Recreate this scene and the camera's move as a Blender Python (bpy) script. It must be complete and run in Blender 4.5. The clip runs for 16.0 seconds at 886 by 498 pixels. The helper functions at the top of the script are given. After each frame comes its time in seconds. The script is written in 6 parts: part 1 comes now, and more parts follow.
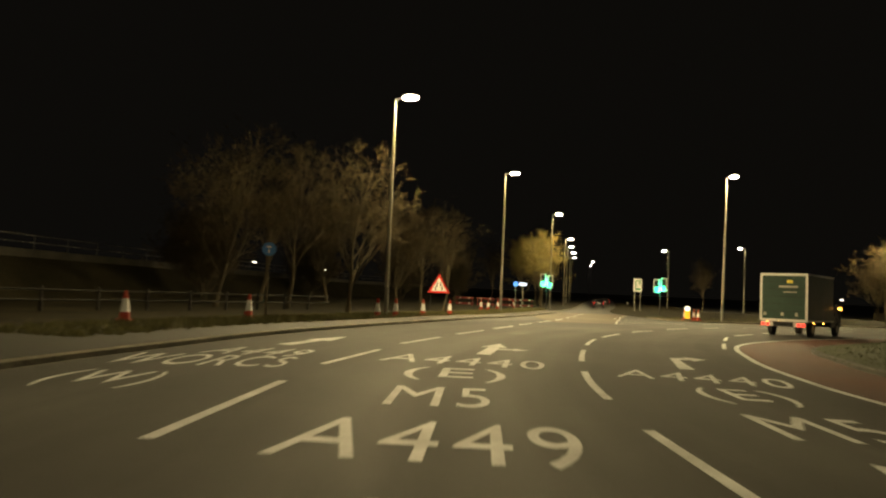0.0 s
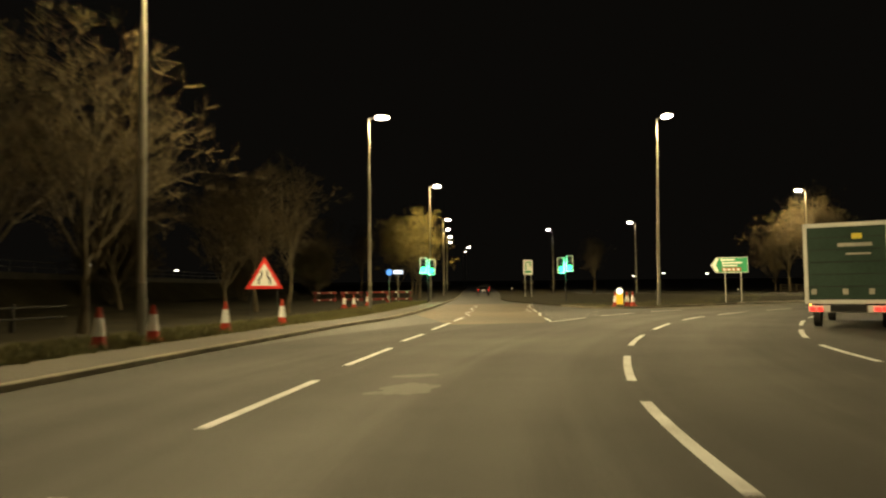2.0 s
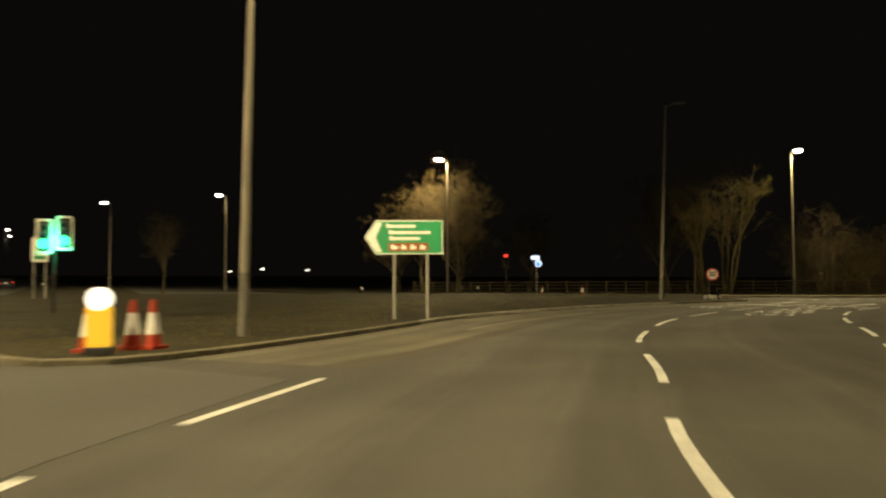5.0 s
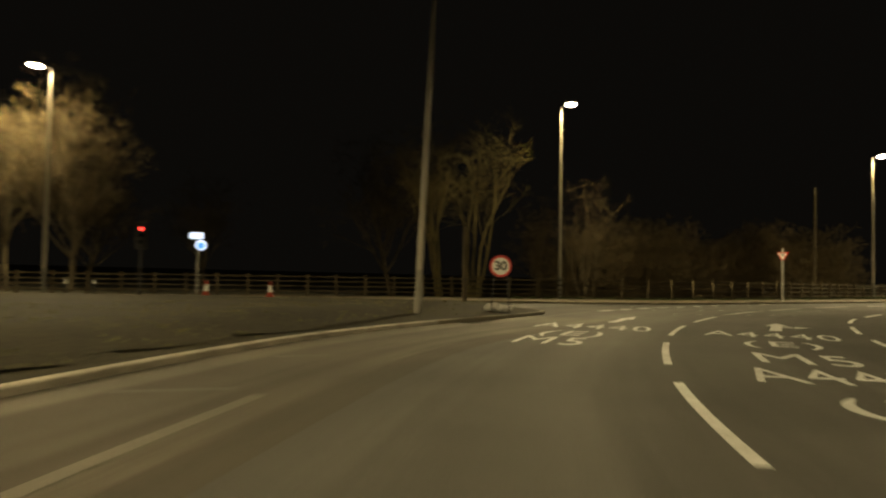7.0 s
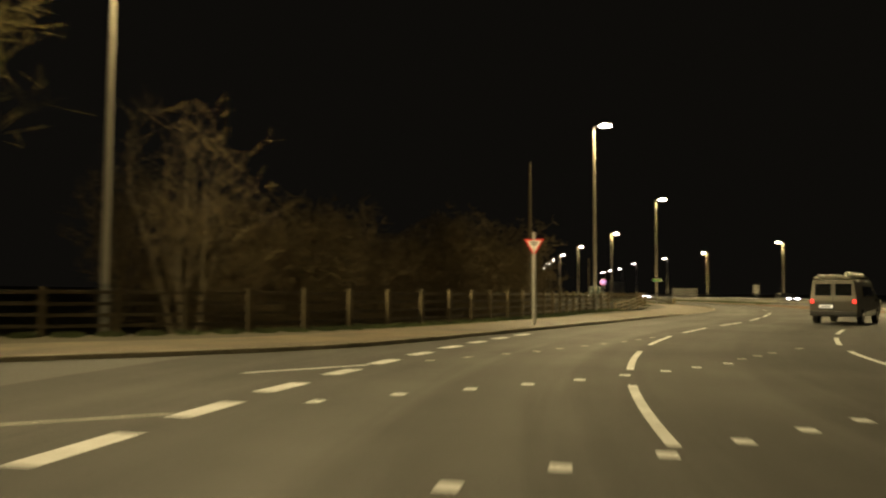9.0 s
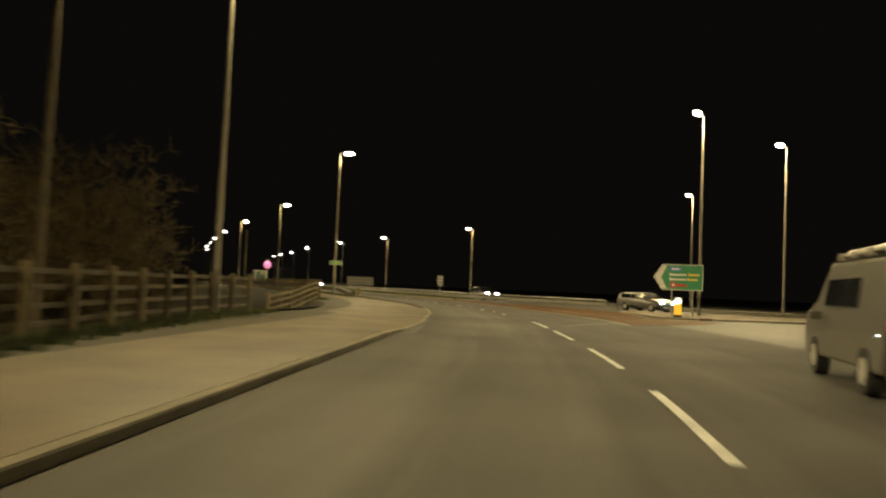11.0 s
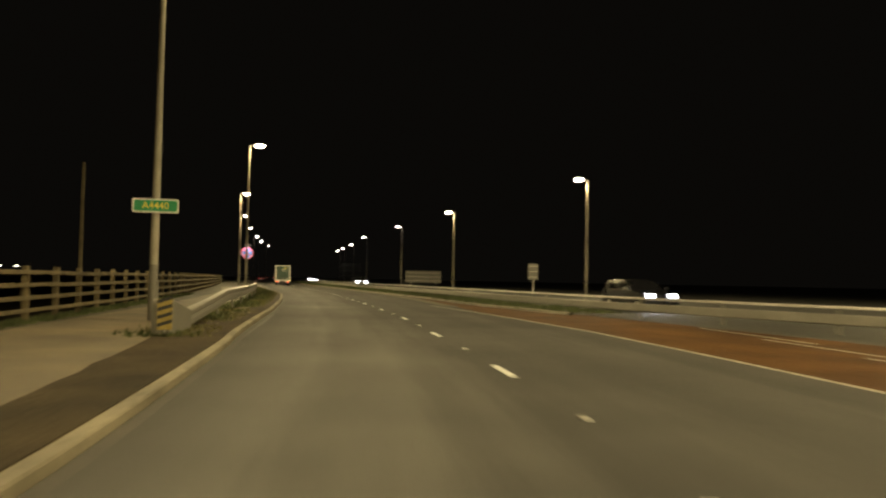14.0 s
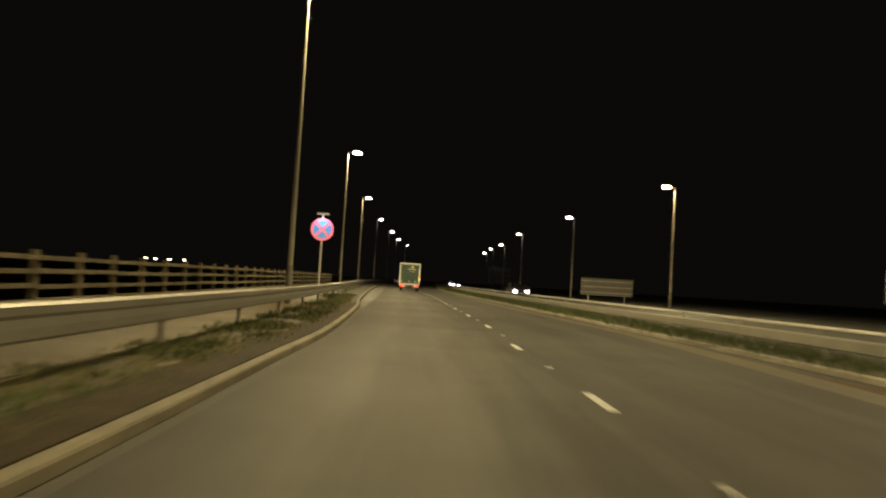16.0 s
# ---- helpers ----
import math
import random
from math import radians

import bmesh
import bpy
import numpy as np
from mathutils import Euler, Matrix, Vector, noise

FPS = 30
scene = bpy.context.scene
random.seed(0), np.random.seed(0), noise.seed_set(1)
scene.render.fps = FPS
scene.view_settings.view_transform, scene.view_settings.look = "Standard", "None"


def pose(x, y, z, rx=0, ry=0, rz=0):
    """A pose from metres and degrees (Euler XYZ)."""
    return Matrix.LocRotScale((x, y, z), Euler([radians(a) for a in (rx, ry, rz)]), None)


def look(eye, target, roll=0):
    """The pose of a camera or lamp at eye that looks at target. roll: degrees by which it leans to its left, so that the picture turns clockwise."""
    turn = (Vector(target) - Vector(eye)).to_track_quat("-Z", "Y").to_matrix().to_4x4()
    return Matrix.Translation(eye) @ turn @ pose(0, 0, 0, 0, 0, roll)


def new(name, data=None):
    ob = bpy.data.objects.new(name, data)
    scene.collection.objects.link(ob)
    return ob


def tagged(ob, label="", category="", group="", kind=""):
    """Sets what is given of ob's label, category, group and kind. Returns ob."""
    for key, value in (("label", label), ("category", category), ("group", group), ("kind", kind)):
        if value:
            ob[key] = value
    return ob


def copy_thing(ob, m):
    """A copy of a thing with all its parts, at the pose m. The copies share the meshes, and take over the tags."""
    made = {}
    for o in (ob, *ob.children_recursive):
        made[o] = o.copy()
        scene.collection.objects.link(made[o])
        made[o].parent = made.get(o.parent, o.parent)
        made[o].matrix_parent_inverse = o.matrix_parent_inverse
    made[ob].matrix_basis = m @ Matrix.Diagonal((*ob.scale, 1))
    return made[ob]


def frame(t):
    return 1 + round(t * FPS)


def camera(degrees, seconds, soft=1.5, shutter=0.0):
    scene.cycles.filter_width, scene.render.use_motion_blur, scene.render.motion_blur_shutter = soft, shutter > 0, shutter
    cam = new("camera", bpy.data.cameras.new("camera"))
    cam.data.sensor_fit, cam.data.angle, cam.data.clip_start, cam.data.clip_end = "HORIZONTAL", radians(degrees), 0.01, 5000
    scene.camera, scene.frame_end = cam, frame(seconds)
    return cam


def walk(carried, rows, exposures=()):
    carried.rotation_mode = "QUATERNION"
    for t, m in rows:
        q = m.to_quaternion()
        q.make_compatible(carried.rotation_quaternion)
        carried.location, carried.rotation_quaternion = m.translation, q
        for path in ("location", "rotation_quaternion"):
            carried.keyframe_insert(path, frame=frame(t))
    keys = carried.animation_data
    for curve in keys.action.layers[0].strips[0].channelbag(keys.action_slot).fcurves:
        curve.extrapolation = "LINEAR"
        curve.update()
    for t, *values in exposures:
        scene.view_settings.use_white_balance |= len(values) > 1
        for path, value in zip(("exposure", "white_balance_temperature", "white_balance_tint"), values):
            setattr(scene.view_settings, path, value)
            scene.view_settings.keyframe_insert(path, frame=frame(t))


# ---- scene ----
cam = camera(60.8, 16.0, soft=2.2, shutter=0.5)
PATH = [
    (0.0, (-0.00, 0.00, 1.25), (-0.011, 9.983, 1.856), 2.54),
    (0.5, (0.09, 4.31, 1.25), (0.448, 14.281, 1.845), 1.42),
    (1.0, (0.35, 8.57, 1.26), (1.095, 18.530, 1.820), -0.14),
    (1.5, (0.83, 12.85, 1.26), (1.973, 22.773, 1.814), -1.10),
    (2.0, (1.57, 17.29, 1.26), (3.259, 27.134, 1.791), -0.71),
    (2.5, (2.73, 21.99, 1.26), (4.969, 31.719, 1.765), 0.22),
    (3.0, (4.35, 26.92, 1.27), (7.504, 36.393, 1.754), 0.12),
    (3.5, (6.46, 31.87, 1.27), (10.472, 41.013, 1.742), 0.37),
    (4.0, (9.10, 36.77, 1.25), (13.941, 45.507, 1.713), 0.13),
    (4.5, (12.17, 41.57, 1.25), (17.782, 49.833, 1.704), -0.28),
    (5.0, (15.78, 46.26, 1.26), (22.125, 53.980, 1.705), -0.25),
    (5.5, (19.90, 50.73, 1.26), (26.887, 57.868, 1.678), -0.01),
    (6.0, (24.39, 54.79, 1.26), (31.968, 61.308, 1.621), 0.33),
    (6.5, (29.21, 58.28, 1.25), (37.415, 63.993, 1.612), 0.62),
    (7.0, (34.41, 61.21, 1.24), (43.225, 65.918, 1.636), 0.88),
    (7.5, (40.08, 63.54, 1.26), (49.361, 67.222, 1.700), 0.66),
    (8.0, (46.22, 65.32, 1.25), (55.846, 67.984, 1.749), 0.18),
    (8.5, (52.88, 66.47, 1.26), (62.744, 68.043, 1.800), 0.16),
    (9.0, (59.75, 66.91, 1.28), (69.719, 67.368, 1.862), 0.26),
    (9.5, (66.53, 66.56, 1.29), (76.484, 65.822, 1.856), 0.54),
    (10.0, (73.23, 65.51, 1.27), (83.038, 63.651, 1.780), 2.05),
    (10.5, (79.92, 63.72, 1.26), (89.477, 60.838, 1.777), 2.65),
    (11.0, (86.66, 61.26, 1.26), (95.935, 57.555, 1.759), 2.45),
    (11.5, (93.49, 58.21, 1.26), (102.531, 53.953, 1.756), 2.26),
    (12.0, (100.48, 54.78, 1.28), (109.375, 50.240, 1.763), 2.14),
    (12.5, (107.72, 51.32, 1.28), (116.659, 46.868, 1.721), 1.42),
    (13.0, (115.31, 48.15, 1.25), (124.463, 44.142, 1.660), 0.41),
    (13.5, (123.21, 45.46, 1.23), (132.634, 42.144, 1.650), -0.02),
    (14.0, (131.37, 43.38, 1.25), (141.033, 40.836, 1.662), 1.08),
    (14.5, (139.79, 41.93, 1.27), (149.610, 40.101, 1.688), 1.98),
    (15.0, (148.62, 40.88, 1.27), (158.523, 39.517, 1.686), 2.73),
    (15.5, (157.80, 40.12, 1.26), (167.748, 39.170, 1.686), 3.17),
    (16.0, (167.25, 39.57, 1.24), (177.222, 38.913, 1.673), 3.47),
]
walk(cam, [(t, look(eye, target, roll)) for t, eye, target, roll in PATH], exposures=[(0.0, 0.25), (1.5, 0.08), (3.0, -0.1), (4.2, 0.0), (6.8, 0.05), (7.6, 0.18), (8.6, 0.35), (9.5, 0.4), (10.2, 0.25), (12.3, -0.05), (15.0, 0.0), (16.0, 0.12)])

# ---- night sky and exposure ----
scene.view_settings.exposure = 0.0
world = bpy.data.worlds.new("night_sky")
scene.world = world
world.use_nodes = True
world.node_tree.nodes["Background"].inputs[0].default_value = (0.0031, 0.0027, 0.0021, 1)
world.node_tree.nodes["Background"].inputs[1].default_value = 1.0
LAMP_COLOUR = (1.0, 0.78, 0.37)
LAMP_WATTS = 5000.0

# ---- materials ----


def material(name, colour, rough=0.8, metal=0.0, vary=0.25, scale=3.0, fine=40.0, bump=0.0, coat=0.0, second=None, random_tint=0.0):
    """A surface with coarse stains and fine grain over its base colour."""
    m = bpy.data.materials.new(name)
    m.use_nodes = True
    n, l = m.node_tree.nodes, m.node_tree.links
    b = n["Principled BSDF"]
    b.inputs["Metallic"].default_value = metal
    b.inputs["Coat Weight"].default_value = coat
    geo = n.new("ShaderNodeNewGeometry")
    coarse = n.new("ShaderNodeTexNoise")
    coarse.inputs["Scale"].default_value, coarse.inputs["Detail"].default_value = scale, 5
    grain = n.new("ShaderNodeTexNoise")
    grain.inputs["Scale"].default_value, grain.inputs["Detail"].default_value = fine, 3
    l.new(geo.outputs["Position"], coarse.inputs["Vector"])
    l.new(geo.outputs["Position"], grain.inputs["Vector"])
    mix = n.new("ShaderNodeMix")
    mix.data_type = "FLOAT"
    mix.inputs["Factor"].default_value = 0.45
    l.new(coarse.outputs["Fac"], mix.inputs["A"])
    l.new(grain.outputs["Fac"], mix.inputs["B"])
    ramp = n.new("ShaderNodeValToRGB")
    ramp.color_ramp.elements[0].position, ramp.color_ramp.elements[1].position = 0.32, 0.68
    lo = [c * (1 - vary) for c in colour]
    hi = [min(1, c * (1 + vary)) for c in (second or colour)]
    ramp.color_ramp.elements[0].color, ramp.color_ramp.elements[1].color = (*lo, 1), (*hi, 1)
    l.new(mix.outputs["Result"], ramp.inputs["Fac"])
    out = ramp.outputs["Color"]
    if random_tint:
        info = n.new("ShaderNodeObjectInfo")
        hsv = n.new("ShaderNodeHueSaturation")
        span = n.new("ShaderNodeMapRange")
        span.inputs["To Min"].default_value, span.inputs["To Max"].default_value = 1 - random_tint, 1 + random_tint
        l.new(info.outputs["Random"], span.inputs["Value"])
        l.new(span.outputs["Result"], hsv.inputs["Value"])
        l.new(out, hsv.inputs["Color"])
        out = hsv.outputs["Color"]
    l.new(out, b.inputs["Base Color"])
    spread = n.new("ShaderNodeMapRange")
    spread.inputs["To Min"].default_value, spread.inputs["To Max"].default_value = max(0.03, rough - 0.12), min(1, rough + 0.1)
    l.new(coarse.outputs["Fac"], spread.inputs["Value"])
    l.new(spread.outputs["Result"], b.inputs["Roughness"])
    if bump:
        bp = n.new("ShaderNodeBump")
        bp.inputs["Strength"].default_value, bp.inputs["Distance"].default_value = bump, 0.02
        l.new(grain.outputs["Fac"], bp.inputs["Height"])
        l.new(bp.outputs["Normal"], b.inputs["Normal"])
    return m


def glowing(name, colour, strength):
    m = bpy.data.materials.new(name)
    m.use_nodes = True
    b = m.node_tree.nodes["Principled BSDF"]
    b.inputs["Base Color"].default_value = (*[0.5 * c for c in colour], 1)
    b.inputs["Emission Color"].default_value = (*colour, 1)
    b.inputs["Emission Strength"].default_value = strength
    b.inputs["Roughness"].default_value = 0.3
    return m


def asphalt_material(name, dark, light, blotch=0.16):
    """Worn asphalt: aggregate, broad stains and stretched wheel polish."""
    m = material(name, dark, 0.78, 0, 0.2, 0.35, 55.0, 0.25, second=light)
    n, l = m.node_tree.nodes, m.node_tree.links
    b = n["Principled BSDF"]
    geo = n.new("ShaderNodeNewGeometry")
    stone = n.new("ShaderNodeTexVoronoi")
    stone.inputs["Scale"].default_value = 90
    l.new(geo.outputs["Position"], stone.inputs["Vector"])
    big = n.new("ShaderNodeTexNoise")
    big.inputs["Scale"].default_value, big.inputs["Detail"].default_value = blotch, 8
    l.new(geo.outputs["Position"], big.inputs["Vector"])
    span = n.new("ShaderNodeMapRange")
    span.inputs["From Min"].default_value, span.inputs["From Max"].default_value = 0.3, 0.7
    span.inputs["To Min"].default_value, span.inputs["To Max"].default_value = 0.68, 1.35
    l.new(big.outputs["Fac"], span.inputs["Value"])
    span2 = n.new("ShaderNodeMapRange")
    span2.inputs["From Max"].default_value = 0.8
    span2.inputs["To Min"].default_value, span2.inputs["To Max"].default_value = 1.2, 0.8
    l.new(stone.outputs["Distance"], span2.inputs["Value"])
    mul = n.new("ShaderNodeMath")
    mul.operation = "MULTIPLY"
    l.new(span.outputs["Result"], mul.inputs[0])
    l.new(span2.outputs["Result"], mul.inputs[1])
    hsv = n.new("ShaderNodeHueSaturation")
    l.new(mul.outputs["Value"], hsv.inputs["Value"])
    l.new(b.inputs["Base Color"].links[0].from_socket, hsv.inputs["Color"])
    l.new(hsv.outputs["Color"], b.inputs["Base Color"])
    return m


def worn_lane_material(name, stops, tones=((0.062, 0.060, 0.056), (0.080, 0.077, 0.070))):
    """Asphalt toned along the lanes by polish, stains and, on some, lens falloff: stops are (metres to the left of the
    lane line, tone).
    """
    m = asphalt_material(name, *tones)
    n, l = m.node_tree.nodes, m.node_tree.links
    b = n["Principled BSDF"]
    across = n.new("ShaderNodeAttribute")
    across.attribute_name = "across"
    along = n.new("ShaderNodeAttribute")
    along.attribute_name = "along"
    lo, hi = stops[0][0], stops[-1][0]
    sweep = n.new("ShaderNodeCombineXYZ")
    l.new(across.outputs["Fac"], sweep.inputs[0])
    slow = n.new("ShaderNodeMath")
    slow.operation = "MULTIPLY"
    slow.inputs[1].default_value = 0.05
    l.new(along.outputs["Fac"], slow.inputs[0])
    l.new(slow.outputs[0], sweep.inputs[1])
    streak = n.new("ShaderNodeTexNoise")
    streak.inputs["Scale"].default_value, streak.inputs["Detail"].default_value = 2.2, 6
    l.new(sweep.outputs[0], streak.inputs["Vector"])
    wander = n.new("ShaderNodeMapRange")
    wander.inputs["To Min"].default_value, wander.inputs["To Max"].default_value = -0.7, 0.7
    l.new(streak.outputs["Fac"], wander.inputs["Value"])
    place = n.new("ShaderNodeMath")
    l.new(across.outputs["Fac"], place.inputs[0])
    l.new(wander.outputs["Result"], place.inputs[1])
    unit = n.new("ShaderNodeMapRange")
    unit.inputs["From Min"].default_value, unit.inputs["From Max"].default_value = lo, hi
    l.new(place.outputs[0], unit.inputs["Value"])
    ramp = n.new("ShaderNodeValToRGB")
    ramp.color_ramp.interpolation = "EASE"
    els = ramp.color_ramp.elements
    els[0].position, els[1].position = 0.0, 1.0
    els[0].color, els[1].color = (stops[0][1] / 2,) * 3 + (1,), (stops[-1][1] / 2,) * 3 + (1,)
    for d, tone in stops[1:-1]:
        els.new((d - lo) / (hi - lo)).color = (tone / 2,) * 3 + (1,)
    l.new(unit.outputs["Result"], ramp.inputs["Fac"])
    mix = n.new("ShaderNodeMapRange")
    mix.inputs["From Min"].default_value, mix.inputs["From Max"].default_value = 0.25, 0.75
    mix.inputs["To Min"].default_value, mix.inputs["To Max"].default_value = 1.7, 2.3
    l.new(streak.outputs["Fac"], mix.inputs["Value"])
    mul = n.new("ShaderNodeMath")
    mul.operation = "MULTIPLY"
    l.new(ramp.outputs["Color"], mul.inputs[0])
    l.new(mix.outputs["Result"], mul.inputs[1])
    hsv = n.new("ShaderNodeHueSaturation")
    l.new(mul.outputs[0], hsv.inputs["Value"])
    l.new(b.inputs["Base Color"].links[0].from_socket, hsv.inputs["Color"])
    l.new(hsv.outputs["Color"], b.inputs["Base Color"])
    polish = n.new("ShaderNodeMapRange")
    polish.inputs["From Min"].default_value, polish.inputs["From Max"].default_value = 0.6, 1.35
    polish.inputs["To Min"].default_value, polish.inputs["To Max"].default_value = 0.92, 0.72
    l.new(mul.outputs[0], polish.inputs["Value"])
    l.new(polish.outputs["Result"], b.inputs["Roughness"])
    return m


ASPHALT = asphalt_material("asphalt", (0.045, 0.0435, 0.0405), (0.058, 0.056, 0.051))
ASPHALT_NEW = asphalt_material("dark_asphalt", (0.042, 0.041, 0.039), (0.055, 0.053, 0.05))
DUSTY = asphalt_material("dusty_asphalt", (0.10, 0.095, 0.085), (0.13, 0.12, 0.105))
SEAM = asphalt_material("worn_seam", (0.066, 0.062, 0.054), (0.085, 0.08, 0.07))
SEAM_PALE = asphalt_material("pale_worn_seam", (0.13, 0.12, 0.10), (0.19, 0.175, 0.145))
BUFF = asphalt_material("buff_surfacing", (0.092, 0.070, 0.045), (0.120, 0.093, 0.058))
RED_ROAD = asphalt_material("red_surfacing", (0.070, 0.032, 0.009), (0.104, 0.052, 0.017), 0.5)
RED_RING = asphalt_material("deep_red_surfacing", (0.070, 0.0165, 0.008), (0.096, 0.026, 0.012))
PAVING = asphalt_material("footway_asphalt", (0.064, 0.050, 0.0255), (0.116, 0.088, 0.050), 0.6)
PAVING_OLD = asphalt_material("old_footway_asphalt", (0.040, 0.033, 0.021), (0.070, 0.057, 0.037), 0.5)
GRASS = material("grass", (0.028, 0.027, 0.013), 0.95, 0, 0.45, 0.3, 9.0, 0.5, second=(0.044, 0.039, 0.021))
GUTTER_SHADE = material("gutter_grime_and_shade", (0.048, 0.045, 0.04), 0.9, 0, 0.3, 1.5, 40.0, 0.4, second=(0.055, 0.05, 0.042))
DIRT = material("dirt", (0.07, 0.055, 0.035), 0.95, 0, 0.35, 1.2, 30.0, 0.8, second=(0.10, 0.085, 0.055))
KERB = material("kerb_concrete", (0.18, 0.16, 0.125), 0.85, 0, 0.3, 0.9, 18.0, 0.3, second=(0.30, 0.275, 0.22))
# kerb stone made paler, with the lamplight on its top in the colour
KERB_LIT = material("lit_kerb_concrete", (0.30, 0.275, 0.225), 0.85, 0, 0.3, 0.9, 18.0, 0.3, second=(0.44, 0.41, 0.34))
BARE_VERGE = material("bare_winter_verge", (0.020, 0.0175, 0.0092), 0.95, 0, 0.45, 0.3, 9.0, 0.5, second=(0.040, 0.034, 0.0185))
KERB_GRIMY = material("grimy_kerb_concrete", (0.115, 0.100, 0.068), 0.9, 0, 0.4, 0.7, 14.0, 0.3, second=(0.20, 0.178, 0.128))
DARK_EARTH = material("dark_earth", (0.022, 0.017, 0.011), 0.95, 0, 0.45, 0.8, 26.0, 0.8, second=(0.052, 0.040, 0.024))
for soil in (BARE_VERGE, DARK_EARTH, RED_ROAD):
    soil.node_tree.nodes["Principled BSDF"].inputs["Specular IOR Level"].default_value = 0.1
OLD_CONCRETE = material("stained_old_concrete", (0.05, 0.046, 0.038), 0.9, 0, 0.35, 0.8, 20.0, 0.3, second=(0.085, 0.078, 0.062))
DARK_RAIL = material("old_dark_rail", (0.022, 0.019, 0.014), 0.9, 0, 0.3, 2.0, 30.0)
ISLAND_GRASS = material("island_grass", (0.030, 0.040, 0.012), 0.95, 0, 0.4, 0.5, 12.0, 0.4, second=(0.052, 0.062, 0.02))
PATCHY_EARTH = material("patchy_earth", (0.024, 0.019, 0.012), 0.95, 0, 0.35, 0.55, 18.0, 0.8, second=(0.088, 0.070, 0.040))
OCHRE = asphalt_material("ochre_dusty_asphalt", (0.066, 0.053, 0.032), (0.092, 0.074, 0.046))
PAINT = material("road_paint", (0.50, 0.50, 0.50), 0.75, 0, 0.25, 1.3, 45.0, 0.15, second=(0.68, 0.69, 0.70))
WORN_PAINT = material("worn_road_paint", (0.20, 0.19, 0.165), 0.75, 0, 0.45, 3.0, 30.0, 0.15, second=(0.34, 0.32, 0.28))
TIMBER = material("weathered_timber", (0.082, 0.066, 0.036), 0.85, 0, 0.35, 2.5, 30.0, 0.4, second=(0.132, 0.104, 0.056), random_tint=0.18)
TIMBER_GREY = material("grey_timber_rail", (0.062, 0.051, 0.032), 0.85, 0, 0.35, 2.5, 30.0, 0.4, second=(0.105, 0.085, 0.052), random_tint=0.18)
GALVANISED = material("galvanised_steel", (0.42, 0.41, 0.38), 0.5, 0.35, 0.2, 3.0, 40.0, 0.1)
BARRIER = material("barrier_steel", (0.225, 0.215, 0.185), 0.55, 0.25, 0.2, 1.0, 30.0, 0.1)
COLUMN_BASE = material("blue_grey_column_base", (0.20, 0.19, 0.165), 0.6, 0.0, 0.3, 2.0, 30.0, 0.05)
COLUMN = material("grey_painted_column", (0.34, 0.315, 0.26), 0.6, 0.0, 0.15, 2.0, 30.0, 0.05)
LANTERN_BODY = material("lantern_body", (0.25, 0.25, 0.24), 0.5, 0.3, 0.1)
LANTERN = glowing("lantern_lens", (1.0, 0.86, 0.55), 60.0)
LANTERN_FAR = glowing("cool_lantern_lens", (1.0, 0.92, 0.75), 30.0)

# ---- helpers for meshes ----


def part(name, bm, mat, parent=None, label=""):
    """Links a bmesh as one mesh object, under a thing or part if one is given."""
    me = bpy.data.meshes.new(name)
    bm.to_mesh(me)
    bm.free()
    me.materials.append(mat)
    ob = new(name, me)
    if parent:
        ob.parent = parent
    if label:
        ob["label"] = label
    return ob


def from_lists(name, verts, faces, mat, parent=None, smooth=False):
    me = bpy.data.meshes.new(name)
    me.from_pydata([tuple(v) for v in verts], [], faces)
    me.materials.append(mat)
    if smooth:
        for p in me.polygons:
            p.use_smooth = True
    ob = new(name, me)
    if parent:
        ob.parent = parent
    return ob


def thing(name, m, label, category, group="", kind=""):
    ob = new(name)
    ob.matrix_basis = m
    return tagged(ob, label, category, group, kind)


def add_box(bm, cx, cy, cz, sx, sy, sz, bevel=0.0, rot=None):
    """A box with its centre and sizes, edges rounded if asked."""
    made = bmesh.ops.create_cube(bm, size=1.0)["verts"]
    bmesh.ops.scale(bm, vec=(sx, sy, sz), verts=made)
    if bevel:
        edges = list({e for v in made for e in v.link_edges})
        made = list({v for f in bmesh.ops.bevel(bm, geom=edges, offset=bevel, segments=2, affect="EDGES", profile=0.7)["faces"] for v in f.verts} | {v for v in made if v.is_valid})
    if rot:
        bmesh.ops.rotate(bm, cent=(0, 0, 0), matrix=Euler([radians(a) for a in rot]).to_matrix(), verts=made)
    bmesh.ops.translate(bm, vec=(cx, cy, cz), verts=made)
    return made


def box(name, c, s, mat, parent=None, bevel=0.0, rot=None, label=""):
    bm = bmesh.new()
    add_box(bm, *c, *s, bevel, rot)
    return part(name, bm, mat, parent, label)


def add_tube(bm, a, b, r0, r1, sides=12):
    a, b = Vector(a), Vector(b)
    d = b - a
    made = bmesh.ops.create_cone(bm, cap_ends=True, segments=sides, radius1=r0, radius2=r1, depth=d.length)["verts"]
    m = Matrix.Translation((a + b) / 2) @ d.to_track_quat("Z", "Y").to_matrix().to_4x4()
    bmesh.ops.transform(bm, matrix=m, verts=made)
    for v in made:
        for f in v.link_faces:
            if len(f.verts) == 4:
                f.smooth = True
            else:
                for e in f.edges:
                    e.smooth = False
    return made


def tube(name, a, b, r0, r1, mat, parent=None, sides=12, label=""):
    bm = bmesh.new()
    add_tube(bm, a, b, r0, r1, sides)
    return part(name, bm, mat, parent, label)


